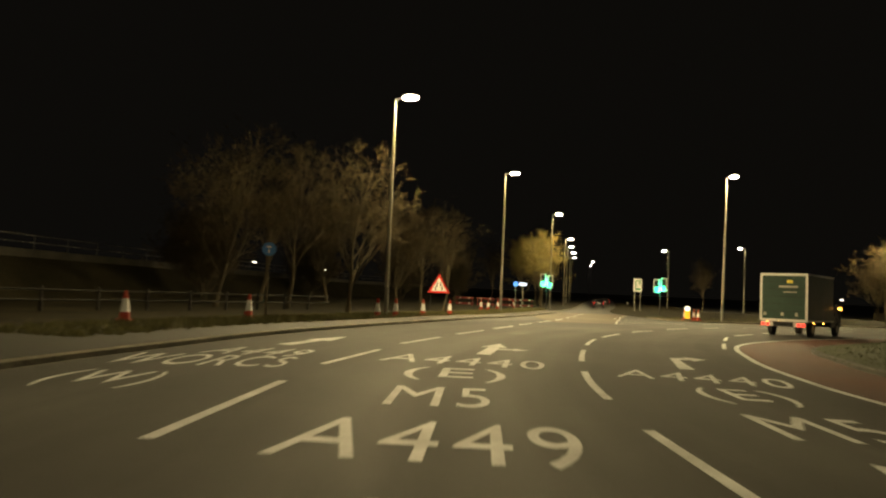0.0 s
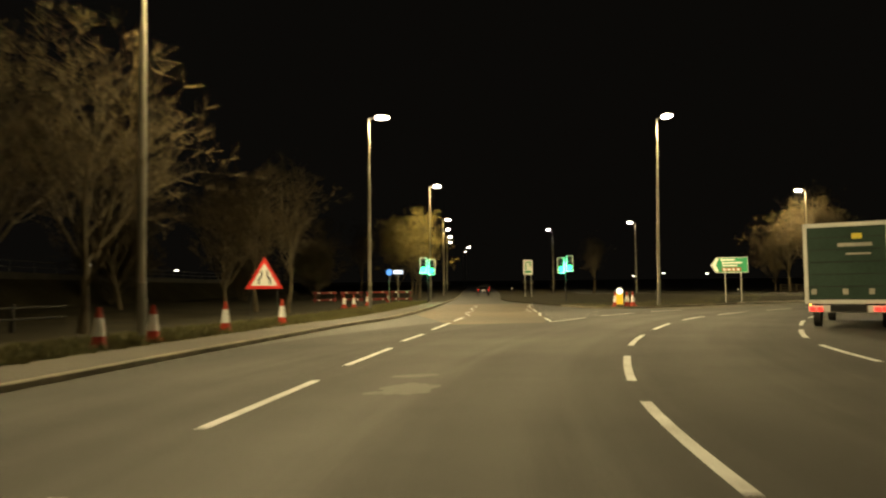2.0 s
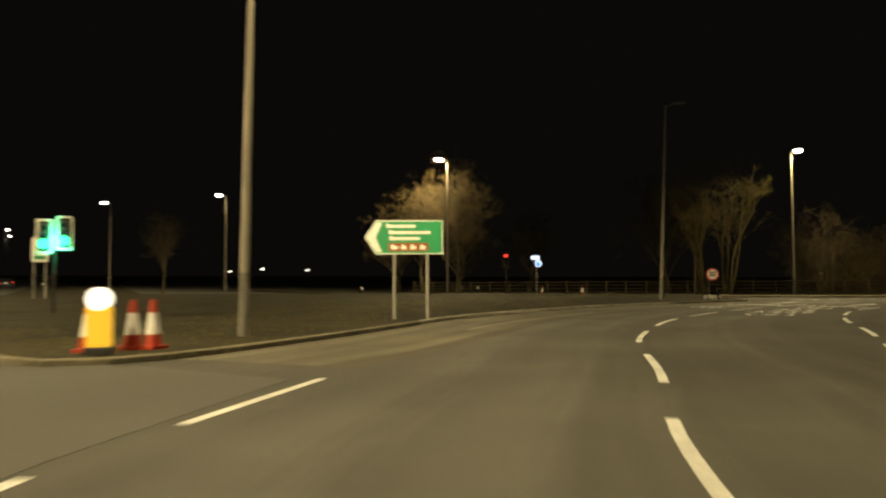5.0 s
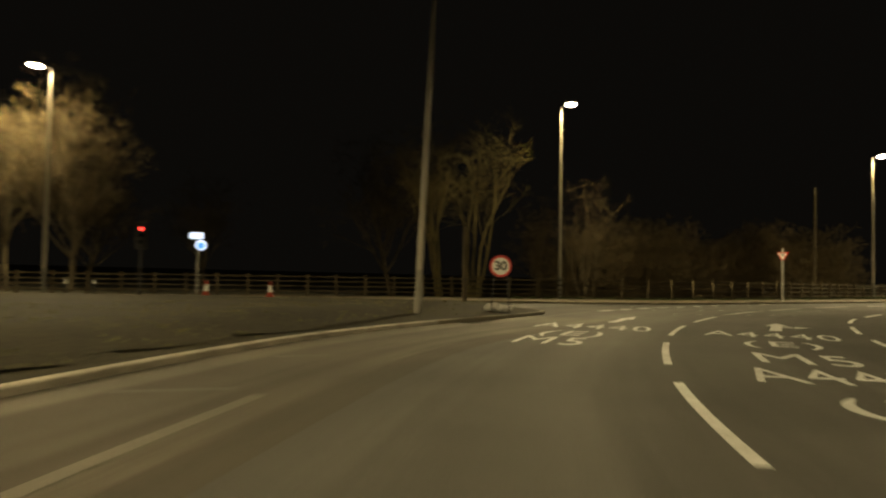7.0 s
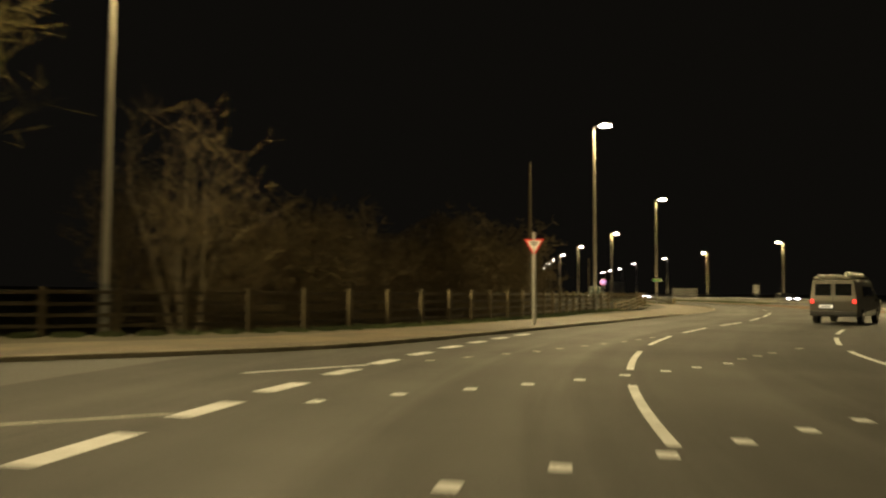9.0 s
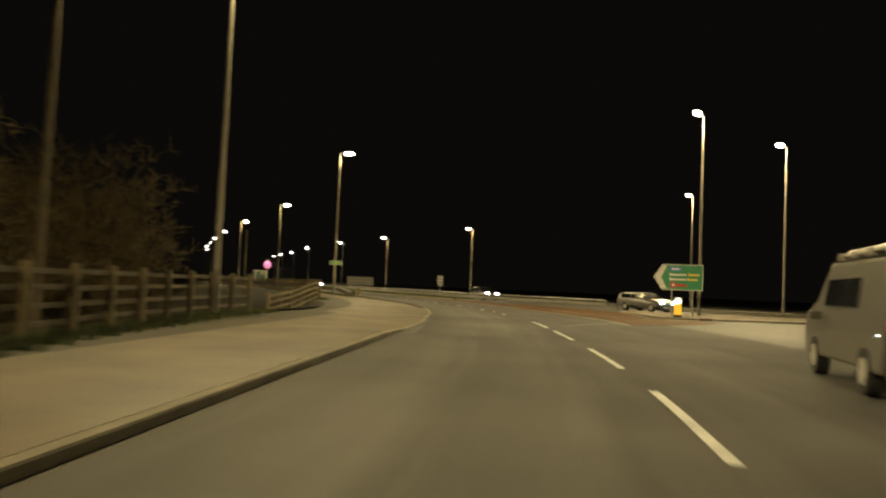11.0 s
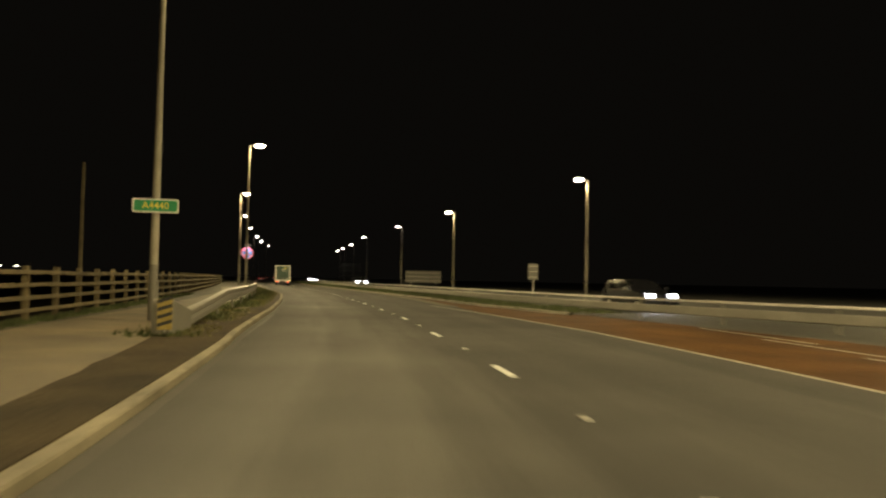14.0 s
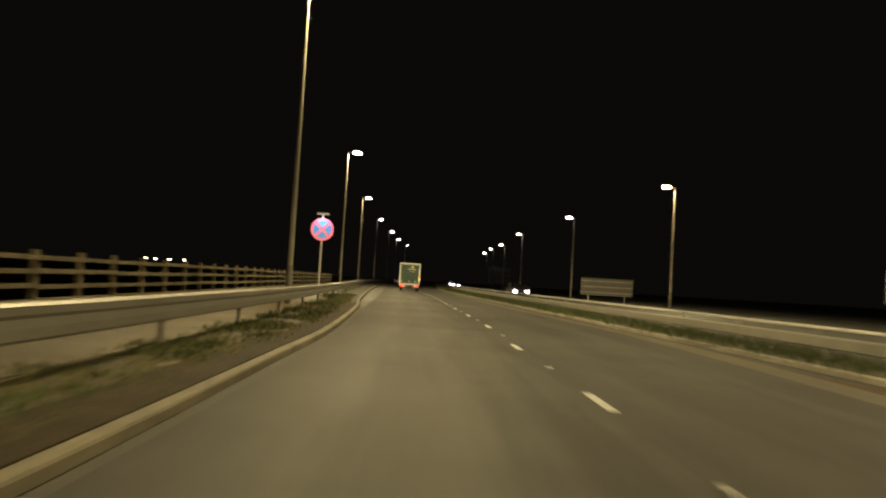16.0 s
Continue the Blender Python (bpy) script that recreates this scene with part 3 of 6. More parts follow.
# hatched nose where the exit road leaves the roundabout
straight((10.3, 44.3), (12.7, 47.3), 0.13)
straight((14.0, 48.9), (16.8, 51.8), 0.13)
straight((18.3, 53.0), (20.9, 55.0), 0.13)
straight((10.25, 44.3), (11.15, 48.0), 0.12)
straight((11.7, 50.4), (12.8, 54.2), 0.13)
straight((13.2, 56.0), (14.3, 60.4), 0.12)
straight((14.9, 62.8), (17.2, 71.3), 0.12, WORN_PAINT)
for a, b, c in (((11.1, 47.5), (11.5, 47.0), (12.3, 47.3)), ((12.2, 51.5), (13.1, 49.9), (14.3, 50.2)), ((13.1, 54.4), (14.3, 52.3), (15.3, 52.4)), ((13.8, 57.3), (15.6, 55.1), (16.4, 54.9)), ((14.6, 60.5), (16.8, 57.9), (17.5, 57.9)), ((15.9, 65.2), (17.6, 62.6), (18.4, 62.0))):
    straight(a, b, 0.09, PAINT)
    straight(b, c, 0.09, PAINT)
# zigzags before the crossing
for dx, n0, n1 in ((0.0, (8.6, 52.2), (14.4, 76)), (4.4, (12.9, 56.6), (18.6, 75.5))):
    for k in range(6):
        t0, t1 = k / 6, (k + 0.92) / 6
        side = 0.17 if k % 2 else -0.17
        straight((n0[0] + (n1[0] - n0[0]) * t0 - side, n0[1] + (n1[1] - n0[1]) * t0), (n0[0] + (n1[0] - n0[0]) * t1 + side, n0[1] + (n1[1] - n0[1]) * t1), 0.07, PAINT)
tagged(slab("buff_surfacing", [(6.3, 43.6), (9.9, 43.9), (11.3, 48.5), (14.5, 60.5), (17.6, 72), (19.3, 78), (12.1, 78), (10.9, 72), (8.6, 62.8), (6.6, 55)], 0.0, 0.004, BUFF), "buff anti-skid surfacing before the crossing", "road surface", kind="structure")
straight((11.9, 76.5), (18.9, 76.9), 0.5, ASPHALT_NEW, 0.012, "dark band across the exit road at the crossing")

# give-way line of the joining road, with studs across the lanes
for a, b in (((65.2, 70.25), (66.5, 70.05)), ((67.4, 69.95), (68.5, 69.75)), ((69.4, 69.65), (70.4, 69.4)), ((71.5, 69.2), (72.35, 68.95)), ((73.3, 68.75), (74.25, 68.5)), ((75.3, 68.25), (76.1, 67.95)), ((77.3, 67.7), (78.2, 67.35)), ((79.3, 67.05), (80.0, 66.75)), ((81.0, 66.45), (81.8, 66.1)), ((82.9, 65.7), (83.8, 65.3))):
    straight(a, b, 0.3, PAINT, 0.007, "short broad white give-way dash")
straight((71.6, 70.6), (73.1, 68.85), 0.1, PAINT)
straight((66.6, 71.9), (67.6, 70.1), 0.1, WORN_PAINT)
reserve = curve(RESERVE_LINE, 1.0)
stripe(curve(RESERVE_LINE[:6], 1.0), 0.13, WORN_PAINT, "white edge line beside the red margin")
stripe(curve(RESERVE_LINE[5:8], 1.0), 0.13, WORN_PAINT, "worn edge line beside the central reserve")
stripe(curve([(166, 33.8), (171, 33.4), (176, 32.95), (190, 32.3), (210, 32.9), (240, 32.85), (300, 32.2)], 1.0), 0.7, OCHRE, "ochre dusty strip swept against the reserve kerb", 0.0072)


def face_up(me):
    """Turns every face of a flat mesh to the sky."""
    bm = bmesh.new()
    bm.from_mesh(me)
    bm.normal_update()
    bmesh.ops.reverse_faces(bm, faces=[f for f in bm.faces if f.normal.z < 0])
    bm.to_mesh(me)
    bm.free()


def road_text(text, low_left, across, along, bold=0.0):
    """Elongated lettering on the road: the lower left corner, the vector along the line of letters and the one up the letters."""
    font = bpy.data.curves.new("letters", "FONT")
    font.body, font.offset, font.space_character, font.fill_mode = text, bold, 1.15, "FRONT"
    ob = new("letters", font)
    bpy.context.view_layer.update()
    me = bpy.data.meshes.new_from_object(ob.evaluated_get(bpy.context.evaluated_depsgraph_get()))
    bpy.data.objects.remove(ob)
    xs = [v.co.x for v in me.vertices]
    ys = [v.co.y for v in me.vertices]
    x0, x1, y0, y1 = min(xs), max(xs), min(ys), max(ys)
    for v in me.vertices:
        u, w = (v.co.x - x0) / (x1 - x0), (v.co.y - y0) / (y1 - y0)
        v.co = (low_left[0] + u * across[0] + w * along[0], low_left[1] + u * across[1] + w * along[1], 0.008)
    me.materials.append(PAINT)
    me.update()
    face_up(me)
    return tagged(new("road_lettering", me), "white painted road lettering reading " + text, "road marking", kind="structure")


def road_arrow(origin, heading, points, label):
    """A flat painted arrow from an outline in (right, ahead) metres."""
    a = radians(heading)
    f, r = Vector((-math.sin(a), math.cos(a))), Vector((math.cos(a), math.sin(a)))
    bm = bmesh.new()
    vs = [bm.verts.new((origin[0] + r.x * u + f.x * w, origin[1] + r.y * u + f.y * w, 0.008)) for u, w in points]
    face = bm.faces.new(vs)
    face.normal_update()
    bmesh.ops.triangulate(bm, faces=[face])
    ob = part("road_arrow", bm, PAINT)
    face_up(ob.data)
    return tagged(ob, label, "road marking", kind="structure")


road_text("A449", (-1.33, 5.72), (2.55, -0.1), (0.1, 1.82))
road_text("(S)", (-0.75, 2.9), (1.5, 0.0), (0.1, 1.7))
road_text("M5", (-0.62, 8.5), (1.22, 0.02), (0.08, 1.78))
road_text("(E)", (-0.6, 11.1), (1.6, -0.05), (0.13, 1.95))
road_text("A4440", (-1.12, 13.95), (3.0, -0.5), (0.22, 1.75))
road_text("(W)", (-4.85, 8.75), (1.25, 0.1), (-0.05, 1.8))
road_text("WORCS", (-5.2, 11.5), (2.7, 0.4), (0.0, 1.9))
road_text("A449", (-4.4, 13.85), (1.75, -0.05), (0.2, 1.75))
road_text("A4440", (3.0, 12.85), (2.75, -0.75), (0.4, 1.5))
road_text("(E)", (3.65, 9.95), (1.25, -0.15), (0.15, 1.75))
road_text("M5", (3.45, 7.35), (1.3, -0.1), (0.1, 1.6))
road_text("A449", (3.2, 4.6), (2.4, -0.2), (0.1, 1.75))
STRAIGHT_RIGHT = [(-0.16, 0), (0.16, 0), (0.15, 1.75), (0.5, 1.8), (0.5, 1.58), (0.88, 1.95), (0.5, 2.32), (0.5, 2.08), (0.15, 2.05), (0.13, 2.5), (0.34, 2.42), (0.0, 4.1), (-0.34, 2.42), (-0.13, 2.5)]
road_arrow((0.95, 16.4), -9.5, [(u, w) for u, w in STRAIGHT_RIGHT], "white painted ahead-and-right arrow")
RIGHT_ONLY = [(-0.15, 0), (0.15, 0), (0.12, 2.6), (0.4, 2.75), (0.42, 2.42), (0.78, 3.05), (0.3, 3.68), (0.34, 3.25), (-0.05, 3.1)]
road_arrow((4.85, 14.85), -11.5, RIGHT_ONLY, "white painted right-turn arrow")
AHEAD = [(-0.17, 0), (0.17, 0), (0.13, 2.0), (0.34, 1.9), (0.0, 4.0), (-0.34, 1.9), (-0.13, 2.0)]
road_arrow((-3.42, 16.7), -13, AHEAD, "white painted ahead arrow in the outer lane")
road_text("M5", (48.45, 67.15), (-0.02, -1.42), (1.85, 0.36))
road_text("(E)", (50.3, 67.42), (0.12, -1.42), (2.08, 0.3))
road_text("A4440", (53.6, 68.68), (-0.16, -3.18), (2.05, 0.44))
road_arrow((57.0, 67.48), -86.0, [(0.86 * u, 1.1 * w) for u, w in AHEAD], "white painted ahead arrow")
road_text("(S)", (42.2, 60.95), (0.55, -1.6), (1.5, 0.5))
road_text("A449", (44.75, 62.2), (0.6, -2.3), (1.6, 0.5))
road_text("M5", (47.35, 62.38), (0.1, -1.5), (1.7, 0.35))
road_text("(E)", (50.2, 62.95), (0.15, -1.45), (1.75, 0.25))
road_text("A4440", (53.3, 64.22), (-0.15, -3.0), (1.9, 0.25))
road_arrow((56.1, 62.85), -86, [(u, w) for u, w in STRAIGHT_RIGHT], "white painted ahead-and-right arrow")

# ---- street lamps ----


def batwing(light):
    """Street lanterns throw light along the road and forwards, little of it back or level."""
    light.use_nodes = True
    n, l = light.node_tree.nodes, light.node_tree.links

    def maths(op, x, y):
        m = n.new("ShaderNodeMath")
        m.operation = op
        for k, v in enumerate((x, y)):
            if isinstance(v, float):
                m.inputs[k].default_value = v
            else:
                l.new(v, m.inputs[k])
        return m.outputs[0]

    co = n.new("ShaderNodeTexCoord")
    sep = n.new("ShaderNodeSeparateXYZ")
    l.new(co.outputs["Normal"], sep.inputs[0])
    square = maths("MULTIPLY", sep.outputs["Z"], sep.outputs["Z"])
    wing = maths("DIVIDE", 1.28, maths("ADD", square, 0.11))
    cut = n.new("ShaderNodeMapRange")
    cut.interpolation_type = "SMOOTHSTEP"
    cut.inputs["From Min"].default_value, cut.inputs["From Max"].default_value = 0.03, 0.34
    cut.inputs["To Min"].default_value, cut.inputs["To Max"].default_value = 0.5, 1.0
    l.new(square, cut.inputs["Value"])
    wing = maths("MULTIPLY", wing, cut.outputs["Result"])
    ahead = n.new("ShaderNodeMapRange")
    ahead.interpolation_type = "SMOOTHSTEP"
    ahead.inputs["From Min"].default_value, ahead.inputs["From Max"].default_value = -0.75, 0.15
    ahead.inputs["To Min"].default_value, ahead.inputs["To Max"].default_value = 0.23, 1.0
    l.new(sep.outputs["X"], ahead.inputs["Value"])
    l.new(maths("MULTIPLY", wing, ahead.outputs["Result"]), n["Emission"].inputs["Strength"])


def street_lamp(x, y, h, aim, lit=True, watts=1.0, reach=0.5, cool=False, z=0.1, lean=(0.0, 0.0)):
    """A tapered column with a bracket and a lantern that points towards aim (degrees, from east)."""
    z += rise(x, y)
    a = radians(lean[1])
    tip = Matrix.Rotation(radians(lean[0]), 4, Vector((-math.sin(a), math.cos(a), 0)))
    lamp = thing("street_lamp", Matrix.Translation((x, y, z)) @ tip @ pose(0, 0, 0, 0, 0, aim), "tall grey steel street lamp column " + ("with a lit lantern" if lit else "with its lantern unlit"), "street lamp", "street lamps along the road")
    part_h = h - z
    tube("base_section", (0, 0, -0.05), (0, 0, 1.4), 0.112, 0.101, COLUMN_BASE, lamp, 14)
    tube("column", (0, 0, 1.4), (0, 0, part_h), 0.0995, 0.055, COLUMN, lamp, 14)
    tube("bracket", (0, 0, part_h - 0.05), (reach, 0, part_h + 0.06), 0.045, 0.032, COLUMN, lamp, 8)
    box("access_door", (0.106, 0, 0.75), (0.02, 0.11, 0.55), COLUMN_BASE, lamp, 0.004)
    bm = bmesh.new()
    add_box(bm, reach + 0.28, 0, part_h + 0.10, 0.80, 0.30, 0.14, 0.05)
    body = part("lantern", bm, LANTERN_BODY, lamp)
    if lit:
        bm = bmesh.new()
        made = bmesh.ops.create_uvsphere(bm, u_segments=14, v_segments=8, radius=0.5)["verts"]
        # glass made larger than the lantern to stand for its glare
        bmesh.ops.scale(bm, vec=(0.86, 0.42, 0.30), verts=made)
        bmesh.ops.translate(bm, vec=(reach + 0.3, 0, part_h + 0.015), verts=made)
        lens = part("lens", bm, LANTERN_FAR if cool else LANTERN, body, "glowing lantern glass enlarged for its glare")
        lens.visible_shadow = False
    if lit and watts:
        data = bpy.data.lights.new("lantern_light", "SPOT")
        data.energy, data.color, data.spot_size, data.spot_blend, data.shadow_soft_size = LAMP_WATTS * watts, LAMP_COLOUR, radians(168), 0.3, 0.22
        batwing(data)
        a = radians(aim)
        ob = new("lantern_light", data)
        ob.matrix_basis = Matrix.Translation((x, y, z)) @ tip @ pose((reach + 0.3) * math.cos(a), (reach + 0.3) * math.sin(a), h - z - 0.12, 0, 0, aim)
    return lamp


# an added, unseen lamp behind the start that brightens the near road
street_lamp(-8.2, -3.0, 11.0, -15, watts=0.3)
street_lamp(-2.74, 37.5, 11.0, -20)
street_lamp(4.82, 61.8, 11.45, -18)
street_lamp(13.8, 96.6, 12.2, -15)
street_lamp(20.6, 128.0, 11.6, -15, watts=0.55)
street_lamp(25.6, 156, 12.3, -15, watts=0.25, cool=True)
street_lamp(28.9, 172, 12.1, -15, watts=0, cool=True)
street_lamp(34, 200, 12.6, -15, watts=0, cool=True)
street_lamp(48.5, 248, 14.2, -15, watts=0, cool=True)
street_lamp(56, 290, 15.0, -15, watts=0, cool=True)
street_lamp(44.8, 150.2, 11.9, 165, watts=0.25, cool=True)
street_lamp(52.0, 130.2, 11.5, 165, watts=0.25, cool=True)
street_lamp(22.95, 61.9, 11.9, -65, lean=(0.9, -50))
street_lamp(61.4, 101.1, 12.9, 155)
street_lamp(53.77, 72.38, 11.6, -75, lit=False, lean=(2.2, -72))
street_lamp(80.32, 77.28, 12.4, -110)
street_lamp(110.5, 59.1, 12.5, -115)
street_lamp(151.25, 45.53, 12.6, -100)
for x, y, h in ((194.5, 43.2, 11.9), (233.1, 44.0, 12.0), (270.3, 44.1, 12.0), (310, 42.9, 12.3), (349, 40.8, 12.5), (388, 38.8, 12.8), (428, 35.4, 13.0)):
    street_lamp(x, y, h, -92, watts=1.0 if x < 300 else 0.0, cool=x > 240)
street_lamp(125.62, 27.85, 13.1, 110)
street_lamp(128.9, 17.3, 12.7, 100)
street_lamp(158.2, 1.2, 13.2, 100)
for x, y, h in ((191.6, 14.6, 10.2), (229.7, 16.0, 10.4), (267.6, 15.4, 10.9), (305.5, 15.8, 10.9), (333, 15.0, 10.2), (362, 13.6, 10.4), (392, 11.4, 10.6)):
    street_lamp(x, y, h, 92, watts=0.6 if x < 240 else 0.0, cool=x > 240)

# pale splashes on the carriageway
def splash(x, y, r, turn, seed, mat, stretch=1.6, z=0.004):
    rnd_ = random.Random(seed)
    bm = bmesh.new()
    a = radians(turn)
    vs = []
    for k in range(26):
        t = 2 * math.pi * k / 26
        q = r * (0.7 + 0.3 * rnd_.random())
        u, w = q * math.cos(t) * stretch, q * math.sin(t)
        vs.append(bm.verts.new((x + u * math.cos(a) - w * math.sin(a), y + u * math.sin(a) + w * math.cos(a), z + 0.0005 * (seed % 10))))
    face = bm.faces.new(vs)
    face.normal_update()
    bmesh.ops.triangulate(bm, faces=[face])
    ob = part("stain", bm, mat)
    face_up(ob.data)
    return tagged(ob, "pale dried splash on the asphalt", "stain", kind="structure")


splash(2.75, 26.9, 0.42, 65, 1, DUSTY)
splash(2.3, 26.6, 0.12, 20, 2, DUSTY)
splash(3.05, 28.3, 0.2, 10, 3, DUSTY, 2.2)
tagged(ribbon("pale_seam", curve([(115.2, 41.3), (114.3, 42.0), (113.4, 43.4), (112.0, 45.2), (110.6, 46.8)], 0.6), [(0.16, 0.0046), (-0.16, 0.0046)], SEAM), "pale worn seam where the surfacing changes", "road surface", kind="structure")
tagged(slab("dark_nose", [(10.5, 44.8), (13.0, 47.9), (17.0, 52.2), (20.5, 55.2), (19.6, 58.2), (17.9, 60.6), (17.6, 66), (18.0, 72), (16.4, 66), (14.4, 59.5), (12.8, 53.2), (11.2, 47.8)], 0.0, 0.0058, ASPHALT_NEW), "dark asphalt inside the hatched nose", "road surface", kind="structure")
splash(118.0, 48.3, 0.12, -20, 4, SEAM)
splash(119.2, 45.9, 0.16, 15, 5, SEAM)
splash(124.3, 46.3, 0.14, -10, 6, SEAM, 2.5)
straight((59.5, 70.35), (64.2, 70.3), 0.1, SEAM_PALE, 0.009)
straight((67.5, 77.3), (68.1, 76.9), 0.12, WORN_PAINT, 0.009)
straight((67.6, 76.4), (68.4, 75.2), 0.12, WORN_PAINT, 0.009)
stripe(curve([(29.0, 61.3), (31.3, 62.7), (34.4, 64.2), (37.4, 65.45), (40.5, 66.6)], 0.8), 0.16, SEAM_PALE, "worn pale edge line between the lane and the dusty margin", 0.0085)
straight((39.8, 68.0), (40.7, 67.1), 0.12, DUSTY, 0.0085, "faint old marking on the dusty margin")
straight((43.5, 69.0), (44.2, 68.4), 0.12, DUSTY, 0.0085, "faint old marking on the dusty margin")

# ---- more materials ----
WHITE_SHEET = material("white_sign_sheet", (0.82, 0.82, 0.80), 0.45, 0, 0.06, 2.0, 30.0)
SLEEVE_WHITE = material("white_cone_sleeve", (0.9, 0.9, 0.9), 0.4, 0, 0.04, 2.0, 30.0)
RED_SHEET = material("red_sign_sheet", (0.62, 0.03, 0.025), 0.45, 0, 0.08, 2.0, 30.0)
GREEN_SHEET = material("green_sign_sheet", (0.025, 0.30, 0.12), 0.45, 0, 0.1, 2.0, 30.0)
BLUE_SHEET = material("blue_sign_sheet", (0.06, 0.24, 0.68), 0.45, 0, 0.08, 2.0, 30.0)
# red sheet turned pink: the overexposure of the lit sign is in its colour
PINK_SHEET = material("overlit_red_sign_sheet", (0.80, 0.16, 0.28), 0.45, 0, 0.08, 2.0, 30.0)
YELLOW_SHEET = material("yellow_sign_sheet", (0.80, 0.66, 0.10), 0.5, 0, 0.08, 2.0, 30.0)
BROWN_SHEET = material("brown_sign_sheet", (0.30, 0.09, 0.02), 0.5, 0, 0.1, 2.0, 30.0)
BLACK_PLASTIC = material("black_plastic", (0.02, 0.02, 0.022), 0.5, 0, 0.15)
SIGN_BACK = material("sign_back_aluminium", (0.115, 0.11, 0.10), 0.55, 0.3, 0.15, 1.5, 20.0)
CONE_ORANGE = material("cone_red_plastic", (0.42, 0.04, 0.015), 0.55, 0, 0.12, 6.0, 40.0)
DULL_RED = material("grimy_red_plastic", (0.15, 0.014, 0.010), 0.6, 0, 0.25, 4.0, 30.0)
RUBBER = material("tyre_rubber", (0.018, 0.018, 0.018), 0.85, 0, 0.2, 8.0, 60.0, 0.2)
DARK_PAINT = material("black_car_paint", (0.012, 0.012, 0.014), 0.3, 0.2, 0.1, 2.0, 20.0, coat=0.6)
SILVER_PAINT = material("silver_car_paint", (0.15, 0.15, 0.145), 0.35, 0.5, 0.08, 2.0, 20.0, coat=0.5)
WHITE_PAINT = material("white_vehicle_paint", (0.72, 0.72, 0.69), 0.45, 0, 0.1, 2.0, 20.0, coat=0.3)
DIRTY_WHITE = material("dirty_white_panel", (0.42, 0.40, 0.35), 0.6, 0, 0.3, 1.5, 12.0)
TRUCK_GREEN = material("dark_green_panel", (0.03, 0.06, 0.045), 0.45, 0, 0.25, 1.2, 12.0)
GLASS_DARK = material("dark_vehicle_glass", (0.01, 0.011, 0.012), 0.08, 0, 0.1, coat=1.0)
TAIL_RED = glowing("tail_lamp", (1.0, 0.03, 0.02), 3.0)
INDICATOR = glowing("indicator_lamp", (1.0, 0.42, 0.05), 12.0)
# the plate glows by itself in place of a plate lamp
PLATE_GLOW = glowing("glowing_number_plate", (1.0, 0.88, 0.6), 0.9)
HEADLAMP = glowing("headlamp", (0.95, 0.97, 1.0), 60.0)
SIGNAL_GREEN = glowing("green_signal_lens", (0.03, 1.0, 0.34), 5.0)
SIGNAL_RED = glowing("red_signal_lens", (1.0, 0.03, 0.02), 8.0)
BOLLARD_WHITE = glowing("lit_bollard_top", (1.0, 0.93, 0.72), 1.6)
BOLLARD_YELLOW = glowing("lit_bollard_body", (1.0, 0.55, 0.03), 0.8)
LIT_SIGN = glowing("lit_sign_face", (0.75, 0.85, 1.0), 1.5)
LIT_BLUE = glowing("lit_blue_sign_face", (0.10, 0.35, 0.9), 1.2)
FAR_LIGHT = glowing("distant_window_light", (1.0, 0.9, 0.7), 6.0)
BARK = material("bark", (0.07, 0.056, 0.033), 0.95, 0, 0.35, 3.0, 40.0, 0.6, second=(0.10, 0.08, 0.046))
TWIG = material("winter_twigs", (0.056, 0.041, 0.018), 0.95, 0, 0.3, 1.0, 20.0, second=(0.092, 0.068, 0.029))
WILLOW = material("yellow_willow_shoots", (0.20, 0.16, 0.045), 0.9, 0, 0.3, 1.0, 20.0, second=(0.28, 0.23, 0.07))
SAND = material("spilled_sand", (0.15, 0.12, 0.08), 0.95, 0, 0.3, 2.0, 30.0, 0.5)
SAND_BAG = material("sandbag_cloth", (0.50, 0.49, 0.46), 0.95, 0, 0.2, 6.0, 60.0, 0.4)

# ---- fences and barriers ----
fence_line = curve(FENCE, 0.2)
fence = thing("timber_fence", pose(0, 0, 0), "weathered timber post and rail fence with four rails", "fence")
post_bm = bmesh.new()
add_box(post_bm, 0, 0, 0.59, 0.15, 0.13, 1.42, 0.012)
post_mesh = bpy.data.meshes.new("fence_post")
post_bm.to_mesh(post_mesh)
post_bm.free()
post_mesh.materials.append(TIMBER)
rail_bm = bmesh.new()
add_box(rail_bm, 0, 0, 0, 1.0, 0.045, 0.095, 0.008)
rail_mesh = bpy.data.meshes.new("rail")
rail_bm.to_mesh(rail_mesh)
rail_bm.free()
rail_mesh.materials.append(TIMBER)
dark_rail_mesh = rail_mesh.copy()
dark_rail_mesh.materials[0] = TIMBER_GREY
rng = random.Random(5)


